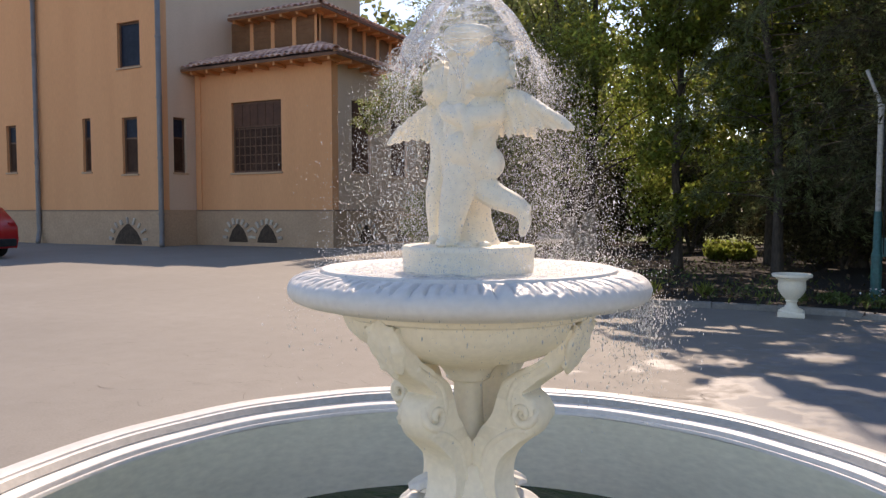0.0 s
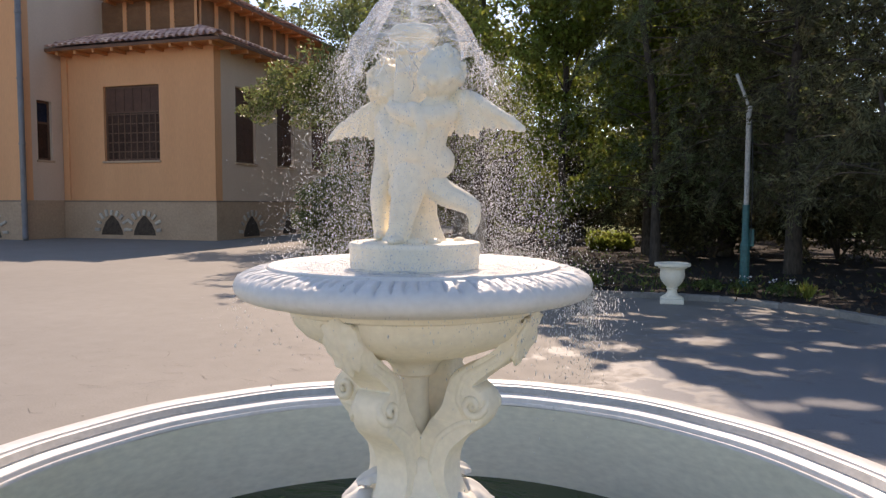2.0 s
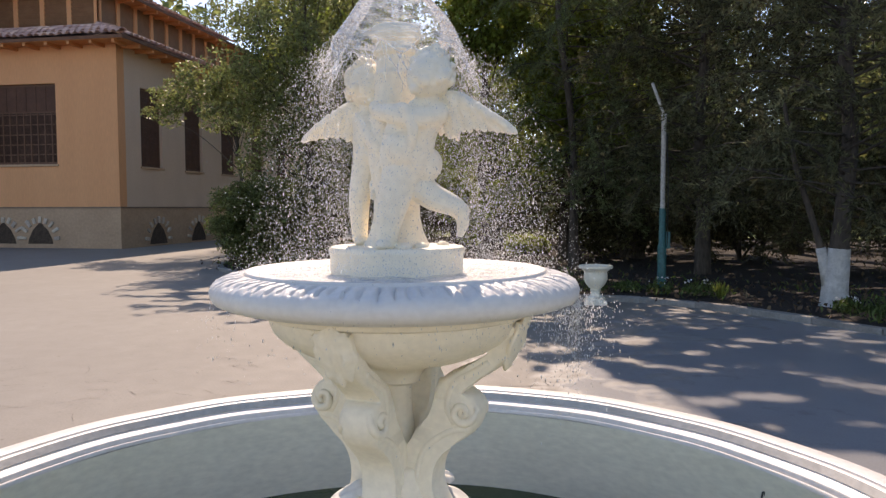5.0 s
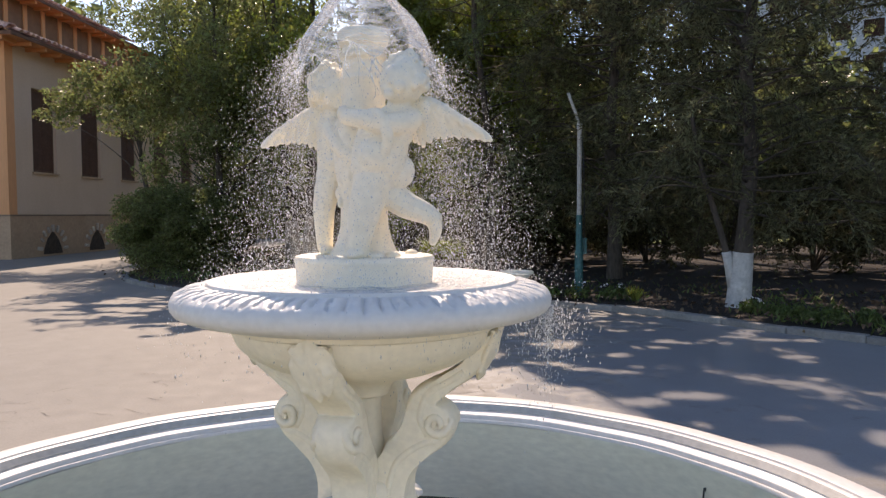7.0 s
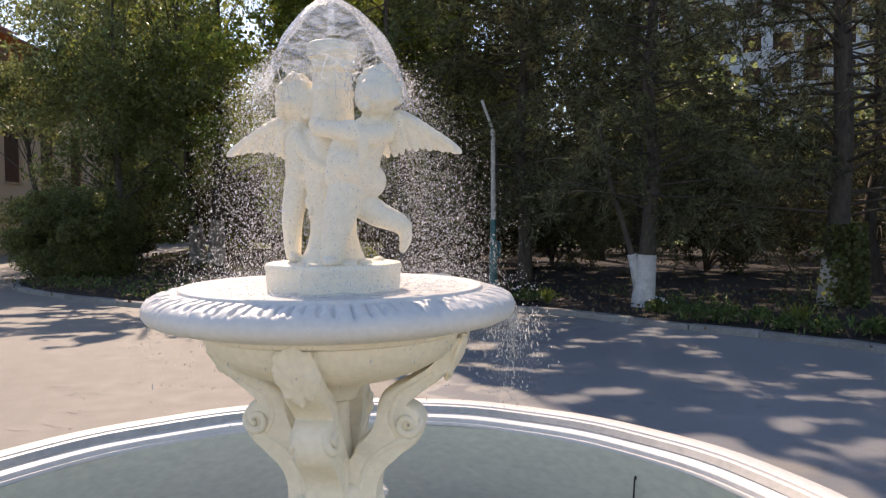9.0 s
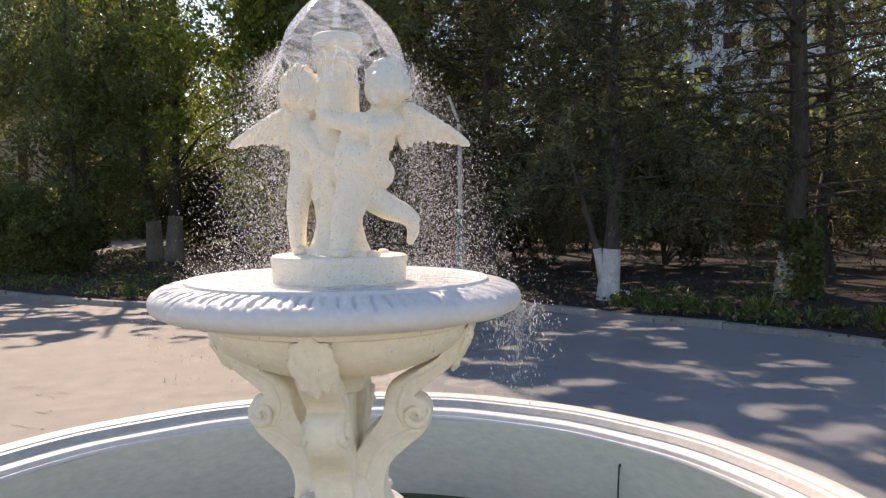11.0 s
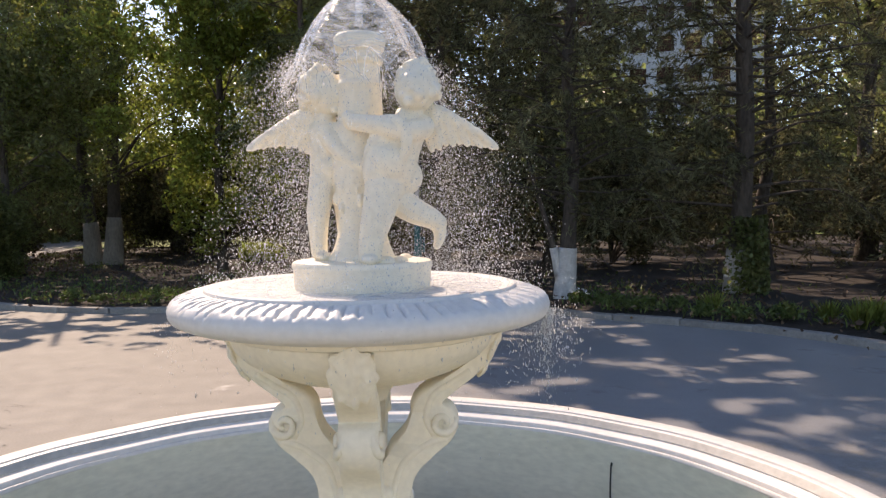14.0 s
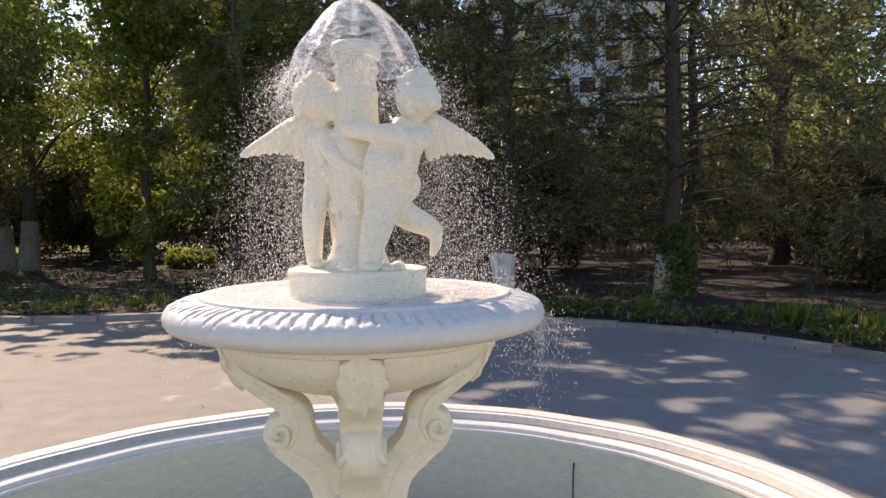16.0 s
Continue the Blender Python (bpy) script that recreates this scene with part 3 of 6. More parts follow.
def build_fountain():
    f = thing("fountain", "cream-white painted fountain with scrolled pedestal and wide moulded bowl", "fountain")
    # foot and core column
    foot = [(0, -0.60), (0.20, -0.60), (0.20, 0.24), (0.215, 0.26), (0.22, 0.285), (0.21, 0.305), (0.17, 0.325), (0.15, 0.345), (0.13, 0.36), (0.112, 0.39), (0.10, 0.43), (0.085, 0.47), (0.0, 0.48)]
    part("foot_block", lathe(smooth_pairs(foot[2:], 4), 64, lathe(foot[:3], 48)), "white_stone", f, "", 50)
    core = [(0, 0.33), (0.10, 0.34), (0.085, 0.40), (0.07, 0.45), (0.06, 0.50), (0.05, 0.56), (0.044, 0.62), (0.043, 0.70), (0.05, 0.715), (0.0, 0.72)]
    part("core_column", lathe(core, 40), "white_stone", f, "", 50)

    # fat acanthus leaves: eight round the foot, four with curled tips standing between the legs
    def acanthus(r0, r1, z0, z1, width, curl, lobes, fat):
        leaf = bmesh.new()
        old = None
        for k in range(25):
            t = k / 24
            row = []
            w = width * math.sin(math.pi * (0.16 + 0.80 * t)) ** 0.75 * (1 + 0.13 * math.cos(2 * math.pi * lobes * t))
            for j in range(17):
                q = (j - 8) / 8
                rib = 0.006 * math.exp(-(q / 0.16) ** 2) + 0.0035 * math.cos(q * 9)
                x = r0 + (r1 - r0) * t + 0.010 * curl * math.sin(math.pi * min(1, max(0, t - 0.6) / 0.4))
                z = z0 + (z1 - z0) * t ** 1.5 + fat * (1 - q * q) * math.sin(math.pi * min(1, t * 1.08)) + rib * (1 - t * 0.5) + 0.05 * curl * max(0, t - 0.62)
                row.append(leaf.verts.new((x, q * w, z - 0.010 * q * q)))
            if old:
                for j in range(16):
                    leaf.faces.new((old[j], old[j + 1], row[j + 1], row[j]))
            old = row
        bmesh.ops.recalc_face_normals(leaf, faces=leaf.faces)
        bmesh.ops.solidify(leaf, geom=leaf.faces, thickness=0.016)
        bmesh.ops.recalc_face_normals(leaf, faces=leaf.faces)
        return leaf
    for leaf_args, turn, count in (((0.11, 0.262, 0.345, 0.285, 0.088, 0.0, 3, 0.026), -56, 8), ((0.09, 0.180, 0.415, 0.388, 0.044, 0.3, 3, 0.012), 34, 3)):
        first_leaf = None
        for k in range(count):
            if first_leaf is None:
                first_leaf = ob = part("foot_leaf", acanthus(*leaf_args), "wet_white", f, "", 70)
            else:
                ob = new("foot_leaf", first_leaf.data)
                ob.parent = f
            ob.rotation_euler = (0, 0, radians(turn + (45 if count == 8 else 90) * k))

    # the four scrolled supports: an S-shaped blade ending in a volute, on a bowed leg
    def outline(line, width, bm):
        """Carries a closed side view across its width, with rounded edges and a swelling face."""
        n = len(line)
        nor = []
        for i in range(n):
            d = line[(i + 1) % n] - line[i - 1]
            nor.append(Vector((d.z, 0, -d.x)).normalized())
        area = sum(line[i - 1].x * line[i].z - line[i].x * line[i - 1].z for i in range(n))
        sign = 1 if area > 0 else -1
        # hollow bends keep their line, so that the rounding does not fold over
        hollow = [1.0 if (nor[i - 1].cross(nor[(i + 1) % n])).y * sign > 0.05 else 0.0 for i in range(n)]
        keep = [max(0.1, 1 - max(hollow[(i + j) % n] for j in (-2, -1, 0, 1, 2))) for i in range(n)]
        keep = [sum(keep[(i + j) % n] for j in range(-3, 4)) / 7 for i in range(n)]
        rings = []
        for y, inset in ((-1, 0.013), (-0.9, 0.005), (-0.7, 0.0), (-0.35, -0.003), (0, -0.004), (0.35, -0.003), (0.7, 0.0), (0.9, 0.005), (1, 0.013)):
            rings.append([bm.verts.new(p - q * sign * inset * c + Vector((0, y * width / 2, 0))) for p, q, c in zip(line, nor, keep)])
        for p, q in zip(rings, rings[1:]):
            for i in range(n):
                bm.faces.new((p[i], p[(i + 1) % n], q[(i + 1) % n], q[i]))
        half = n // 2
        for ring, turn in ((rings[0], -1), (rings[-1], 1)):
            for i in range(half - 1):
                bm.faces.new((ring[i], ring[i + 1], ring[n - 2 - i], ring[n - 1 - i])[::turn])
    blade = smooth_line([(0.392, 0, 0.915), (0.376, 0, 0.87), (0.352, 0, 0.815), (0.31, 0, 0.772), (0.268, 0, 0.742), (0.235, 0, 0.716), (0.220, 0, 0.702), (0.232, 0, 0.698), (0.25, 0, 0.688), (0.262, 0, 0.668), (0.265, 0, 0.64),
                         (0.258, 0, 0.612), (0.238, 0, 0.583), (0.198, 0, 0.552), (0.158, 0, 0.516), (0.138, 0, 0.48), (0.131, 0, 0.44), (0.134, 0, 0.405), (0.148, 0, 0.37), (0.172, 0, 0.338)], 4)
    inner = smooth_line([(0.0, 0, 0.345), (0.0, 0, 0.46), (0.03, 0, 0.505), (0.056, 0, 0.545), (0.076, 0, 0.584), (0.113, 0, 0.622), (0.130, 0, 0.662), (0.134, 0, 0.695), (0.150, 0, 0.728), (0.188, 0, 0.756), (0.242, 0, 0.785), (0.298, 0, 0.826), (0.34, 0, 0.90)], 12)
    blade += [inner[round(i * (len(inner) - 1) / (len(blade) - 1))] for i in range(len(blade))]
    first = None
    for k in range(4):
        if first is None:
            bm = bmesh.new()
            outline(blade, 0.104, bm)
            bmesh.ops.recalc_face_normals(bm, faces=bm.faces)
            first = part("scroll_support", bm, "white_stone", f, "", 55)
            # rolled edge of the volute and the folds between blade and leg, on both flanks
            relief = []
            for side in (-1, 1):
                coil = [(0.222 + (0.044 - 0.0019 * i) * math.cos(2.2 - 0.5 * i), side * (0.022 + 0.033 * min(1.0, i / 7)), 0.648 + (0.044 - 0.0019 * i) * math.sin(2.2 - 0.5 * i)) for i in range(21)]
                relief.append(part("volute", tube(coil, [min(0.0145, 0.004 + 0.0022 * i) - 0.0003 * i for i in range(21)], 10), "white_stone", first, "", 60))
                for name, line in (("blade_fold", [(0.30, 0.795), (0.25, 0.762), (0.20, 0.731), (0.18, 0.692), (0.176, 0.655), (0.198, 0.612)]),
                                   ("leg_fold", [(0.235, 0.602), (0.19, 0.592), (0.145, 0.566), (0.105, 0.528), (0.085, 0.47), (0.08, 0.43)])):
                    relief.append(part(name, tube(smooth_line([(x, side * 0.044, z) for x, z in line], 4), 0.0125, 10), "white_stone", first, "", 60))
            # leaf mask under the bowl, running down the blade
            mask = bmesh.new()
            bmesh.ops.create_uvsphere(mask, u_segments=44, v_segments=28, radius=1)
            for v in mask.verts:
                a = math.atan2(v.co.y, v.co.z)
                k1 = 1 + 0.06 * math.cos(8 * a) + 0.04 * math.sin(13 * a)
                face = noise.noise(Vector((v.co.y * 2.6, v.co.z * 2.6, 4.2))) + 0.5 * noise.noise(Vector((v.co.y * 6, v.co.z * 6, 1.2)))
                ribs = 0.35 * math.cos(9 * v.co.y * (1.3 + 0.4 * v.co.z))
                v.co = Vector((v.co.x * 0.016 * (1 + 0.6 * face + 0.4 * ribs), v.co.y * 0.056 * k1 * (1.05 + 0.2 * v.co.z), v.co.z * 0.085 * k1))
            bmesh.ops.transform(mask, matrix=pose(0.361, 0, 0.848, 0, 22, 0), verts=mask.verts)
            orn = part("leaf_mask", mask, "white_stone", first, "carved leaf mask", 60)
            ob = first
        else:
            ob = new("scroll_support", first.data)
            ob.parent = f
            o2 = new("leaf_mask", orn.data)
            o2.parent = ob
            for r in relief:
                r2 = new(r.name.split(".")[0], r.data)
                r2.parent = ob
        ob.rotation_euler = (0, 0, radians(-101 + 90 * k))
    # bowl: underside, moulded rim with slanted gadroons, shallow dish
    under = [(0.0, 0.704), (0.055, 0.705), (0.066, 0.712), (0.068, 0.722), (0.075, 0.735), (0.09, 0.752), (0.115, 0.764), (0.16, 0.776), (0.22, 0.79), (0.28, 0.814), (0.33, 0.843), (0.357, 0.87), (0.368, 0.895), (0.372, 0.912), (0.39, 0.919), (0.395, 0.930), (0.40, 0.937), (0.2, 0.95), (0.0, 0.95)]
    part("bowl_underside", lathe(under, 96), "white_stone", f, "", 40)

    def gadroon(r, z, a):
        if 0.436 < r < 0.5225 and z > 0.99:
            s = (r - 0.436) / 0.0865
            jitter = 2.2 * noise.noise(Vector((math.cos(a) * 4, math.sin(a) * 4, 0.3))) + 0.8 * noise.noise(Vector((math.cos(a) * 15, math.sin(a) * 15, 0.7)))
            phase = 44 * a + jitter
            curve = 0.55 * math.sin(math.pi * s)
            deep = (0.5 + 0.5 * math.cos(2 * phase + curve)) ** 8 + 0.6 * (0.5 + 0.5 * math.cos(phase - curve)) ** 14
            own = noise.noise(Vector((math.cos(a) * 21, math.sin(a) * 21, 2.3)))
            reach = min(1.0, max(0.0, (0.94 + 0.2 * own - s) / 0.2)) * min(1.0, s / 0.16)
            dent = 0.0100 * min(1.15, deep) * reach * (0.85 + 0.5 * own)
            swell = 0.0016 * math.sin(phase + 1.0) * reach
            lump = 0.0022 * noise.noise(Vector((math.cos(a) * 40, math.sin(a) * 40, s * 5)))
            return r - dent * 0.35 + lump, z - dent + swell + lump
        return r, z
    rim = [(0.0, 1.030), (0.15, 1.028), (0.25, 1.027), (0.34, 1.030), (0.40, 1.036), (0.418, 1.041), (0.426, 1.043), (0.431, 1.0425), (0.4335, 1.040), (0.434, 1.033), (0.436, 1.0315)]
    for i in range(13):
        s = i / 12
        rim.append((0.437 + 0.078 * s, 1.035 - 0.007 * s - 0.014 * s ** 3))
    rim += [(0.523, 1.004), (0.528, 0.990), (0.526, 0.974), (0.517, 0.961), (0.50, 0.953), (0.46, 0.943), (0.42, 0.939), (0.39, 0.938), (0.0, 0.945)]
    part("bowl_rim", lathe(rim, 1100, wobble=gadroon), "wet_white", f, "wet white rim with slanted carved gadroons", 50)
    plinth = [(0, 1.02), (0.186, 1.02), (0.192, 1.026), (0.194, 1.05), (0.195, 1.085), (0.198, 1.09), (0.198, 1.100), (0.194, 1.106), (0.185, 1.108), (0.0, 1.11)]
    part("statue_plinth", lathe(plinth, 72), "white_stone", f, "", 35)
    water = lathe([(0.197, 1.034), (0.25, 1.0345), (0.31, 1.035), (0.36, 1.036), (0.395, 1.039)], 96, wobble=lambda r, z, a: (r, z + 0.002 * math.sin(9 * a + 40 * r)))
    w = mesh_ob("bowl_water", water, "froth", 60)
    tagged(w, "thin sheet of splashing water in the bowl", "water")
    return f


fountain = build_fountain()


# ---- statue: two winged child figures round a column ----
def ball(bm, at, r, squash=(1, 1, 1), turn=(0, 0, 0)):
    vs = bmesh.ops.create_icosphere(bm, subdivisions=3, radius=r)["verts"]
    bmesh.ops.scale(bm, vec=squash, verts=vs)
    bmesh.ops.transform(bm, matrix=pose(*at, *turn), verts=vs)


def limb(bm, pts, radii):
    line = smooth_line(pts, 4)
    rr = lerp_list(radii, len(line))
    tube(line, rr, 14, bm)
    ball(bm, line[0], rr[0])
    ball(bm, line[-1], rr[-1])


def wing(bm, root, tip, chord, out):
    """A spread wing: an arched leading edge, and three rows of feathers that fan from hanging at the root to pointing out at the tip."""
    root, tip, out = Vector(root), Vector(tip), Vector(out).normalized()
    span = tip - root
    down = Vector((0, 0, -1))
    away = Vector((span.x, span.y, 0)).normalized()

    def lead(s):
        return root + span * s + Vector((0, 0, 0.034 * math.sin(math.pi * min(1, s ** 0.62)) ** 1.1))
    for n, long, lift, shift in ((11, 1.0, 0.0, 0.0), (10, 0.66, 0.007, 0.03), (8, 0.36, 0.013, 0.05)):
        for i in range(n):
            s = (i + 0.5) / n * (0.93 - shift) + 0.02
            turn = radians(8 + 50 * s ** 1.3)
            way = down * math.cos(turn) + away * math.sin(turn)
            length = chord * long * (1.0 - 0.42 * s + 0.05 * (i % 2))
            top = lead(s) + out * (lift + 0.006 * (i % 2))
            line = [top, top + way * length * 0.5 + out * 0.006, top + way * length]
            wide = (0.030 if n == 11 else 0.026) * (1 - 0.25 * s)
            strip(smooth_line(line, 3), [wide * k for k in (0.8, 1, 1, 1, 0.95, 0.8, 0.35)], 0.012, bm, 6, power=0.9, side=out.cross(way).normalized())
    limb(bm, [lead(0), lead(0.15), lead(0.35), lead(0.7), lead(0.97)], [0.017, 0.016, 0.013, 0.009, 0.006])


def build_statue():
    bm = bmesh.new()
    # centre column with capital and moss-like carved fill
    lathe([(0, 1.10), (0.105, 1.10), (0.092, 1.118), (0.078, 1.15), (0.068, 1.19), (0.066, 1.26), (0.078, 1.33), (0.084, 1.39), (0.074, 1.45), (0.065, 1.49), (0.062, 1.54), (0.061, 1.58), (0.064, 1.60), (0.058, 1.612), (0.057, 1.65), (0.064, 1.658), (0.066, 1.668),
           (0.057, 1.676), (0.058, 1.688), (0.069, 1.697), (0.073, 1.712), (0.072, 1.728), (0.066, 1.737), (0.05, 1.741), (0.03, 1.743), (0.0, 1.743)], 40, bm)
    # the leaning figure, one leg kicked back
    hx, hy = 0.130, -0.158
    ball(bm, (hx + 0.004, hy + 0.004, 1.572), 0.056, (1, 1, 1.12))
    ball(bm, (hx - 0.010, hy - 0.014, 1.560), 0.050, (1, 1, 1.05))
    ball(bm, (hx - 0.036, hy - 0.038, 1.544), 0.017)
    ball(bm, (hx - 0.024, hy - 0.058, 1.556), 0.008)
    ball(bm, (hx - 0.004, hy - 0.052, 1.545), 0.018)
    ball(bm, (hx - 0.03, hy - 0.05, 1.526), 0.014)
    for k in range(60):
        a, e = random.uniform(-1.1, 3.5), random.uniform(-0.45, 1.45)
        ball(bm, (hx + 0.006 + 0.053 * math.cos(a) * math.cos(e), hy + 0.006 + 0.053 * math.sin(a) * math.cos(e), 1.574 + 0.061 * math.sin(e)), random.uniform(0.009, 0.016), (1, 1, random.uniform(0.8, 1.5)))
    limb(bm, [(hx - 0.006, hy + 0.006, 1.53), (hx - 0.016, hy + 0.014, 1.485)], [0.029, 0.034])
    limb(bm, [(0.108, -0.142, 1.462), (0.09, -0.138, 1.41), (0.078, -0.132, 1.355)], [0.053, 0.053, 0.056])
    limb(bm, [(0.062, -0.132, 1.452), (0.045, -0.132, 1.405), (0.04, -0.132, 1.35)], [0.046, 0.052, 0.054])
    ball(bm, (0.062, -0.155, 1.375), 0.052, (1.1, 1, 1.05))
    ball(bm, (0.055, -0.128, 1.325), 0.056)
    ball(bm, (0.104, -0.108, 1.338), 0.051)
    limb(bm, [(hx + 0.016, hy + 0.004, 1.468), (hx - 0.03, hy - 0.035, 1.452), (hx - 0.10, hy - 0.005, 1.47), (hx - 0.165, hy + 0.085, 1.488)], [0.033, 0.029, 0.026, 0.022])
    ball(bm, (hx - 0.17, hy + 0.085, 1.498), 0.022)
    limb(bm, [(0.045, -0.136, 1.31), (0.027, -0.142, 1.24), (0.010, -0.138, 1.175), (0.002, -0.134, 1.125)], [0.053, 0.045, 0.036, 0.03])
    ball(bm, (0.0, -0.155, 1.118), 0.028, (0.85, 1.5, 0.55))
    limb(bm, [(0.075, -0.103, 1.285), (0.128, -0.098, 1.248), (0.178, -0.092, 1.226), (hx + 0.072, hy + 0.07, 1.21)], [0.043, 0.037, 0.03, 0.025])
    limb(bm, [(hx + 0.07, hy + 0.07, 1.212), (hx + 0.078, hy + 0.075, 1.178), (hx + 0.07, hy + 0.08, 1.147)], [0.024, 0.018, 0.011])
    wing(bm, (hx + 0.022, hy + 0.036, 1.497), (0.322, -0.138, 1.445), 0.112, (-0.2, -1, 0.1))
    wing(bm, (hx - 0.03, hy + 0.08, 1.495), (0.150, 0.105, 1.455), 0.105, (1, -0.3, 0.1))
    # the upright figure
    gx, gy = -0.096, 0.05
    ball(bm, (gx - 0.002, gy, 1.582), 0.060, (1, 1, 1.12))
    ball(bm, (gx + 0.012, gy - 0.014, 1.570), 0.054)
    ball(bm, (gx + 0.038, gy - 0.038, 1.554), 0.016)
    ball(bm, (gx + 0.028, gy - 0.06, 1.562), 0.007)
    ball(bm, (gx + 0.024, gy - 0.046, 1.532), 0.013)
    for k in range(60):
        a, e = random.uniform(0.0, 4.5), random.uniform(-0.5, 1.45)
        ball(bm, (gx - 0.004 + 0.060 * math.cos(a) * math.cos(e), gy + 0.060 * math.sin(a) * math.cos(e), 1.584 + 0.066 * math.sin(e)), random.uniform(0.010, 0.017), (1, 1, random.uniform(0.8, 1.5)))
    limb(bm, [(gx, gy, 1.535), (gx, gy - 0.004, 1.48)], [0.028, 0.034])
    limb(bm, [(gx - 0.002, gy - 0.006, 1.465), (gx + 0.0, gy - 0.01, 1.405), (gx + 0.0, gy - 0.01, 1.35)], [0.047, 0.047, 0.046])
    ball(bm, (gx + 0.012, gy - 0.028, 1.375), 0.041)
    ball(bm, (gx + 0.002, gy + 0.005, 1.335), 0.046)
    limb(bm, [(gx + 0.005, gy - 0.04, 1.462), (gx + 0.035, gy - 0.085, 1.415), (gx + 0.08, gy - 0.115, 1.378), (gx + 0.13, gy - 0.13, 1.365)], [0.03, 0.026, 0.023, 0.02])
    limb(bm, [(gx + 0.025, gy - 0.03, 1.472), (gx + 0.05, gy - 0.07, 1.478), (gx + 0.075, gy - 0.08, 1.505)], [0.027, 0.022, 0.017])
    limb(bm, [(gx - 0.008, gy - 0.012, 1.335), (gx - 0.024, gy - 0.024, 1.25), (gx - 0.026, gy - 0.022, 1.18), (gx - 0.024, gy - 0.024, 1.13)], [0.042, 0.033, 0.027, 0.023])
    ball(bm, (gx - 0.014, gy - 0.042, 1.120), 0.026, (0.8, 1.5, 0.6))
    limb(bm, [(gx + 0.022, gy + 0.0, 1.335), (gx + 0.044, gy - 0.016, 1.27), (gx + 0.046, gy - 0.004, 1.205), (gx + 0.044, gy + 0.01, 1.155)], [0.036, 0.026, 0.019, 0.009])
    wing(bm, (gx - 0.026, gy + 0.01, 1.503), (-0.276, 0.066, 1.452), 0.110, (0.15, -1, 0.1))
    wing(bm, (gx - 0.0, gy + 0.04, 1.495), (-0.12, 0.185, 1.455), 0.10, (-1, -0.3, 0.1))
    # draped band, carved fill on the column, rough rock at the feet
    limb(bm, [(hx - 0.09, hy + 0.0, 1.485), (hx - 0.055, hy - 0.045, 1.475), (hx - 0.035, hy - 0.05, 1.42), (hx - 0.05, hy - 0.03, 1.36)], [0.013, 0.015, 0.015, 0.010])
    for k in range(26):
        a, z = random.uniform(0, 6.28), random.uniform(1.25, 1.36)
        ball(bm, (0.072 * math.cos(a), 0.072 * math.sin(a), z), random.uniform(0.007, 0.011), (1, 1, 1.8))
    for k in range(16):
        a, r = random.uniform(0, 6.28), random.uniform(0.06, 0.14)
        ball(bm, (r * math.cos(a), r * math.sin(a), 1.11), random.uniform(0.018, 0.032), (1, 1, 0.6))
    ob = mesh_ob("statue", bm, "white_stone")
    rem = ob.modifiers.new("remesh", "REMESH")
    rem.mode, rem.voxel_size, rem.use_smooth_shade = "VOXEL", 0.0025, True
    sm = ob.modifiers.new("smooth", "SMOOTH")
    sm.factor, sm.iterations = 0.5, 2
    return tagged(ob, "cream-white statue of two winged children round a column", "statue")


statue = build_statue()


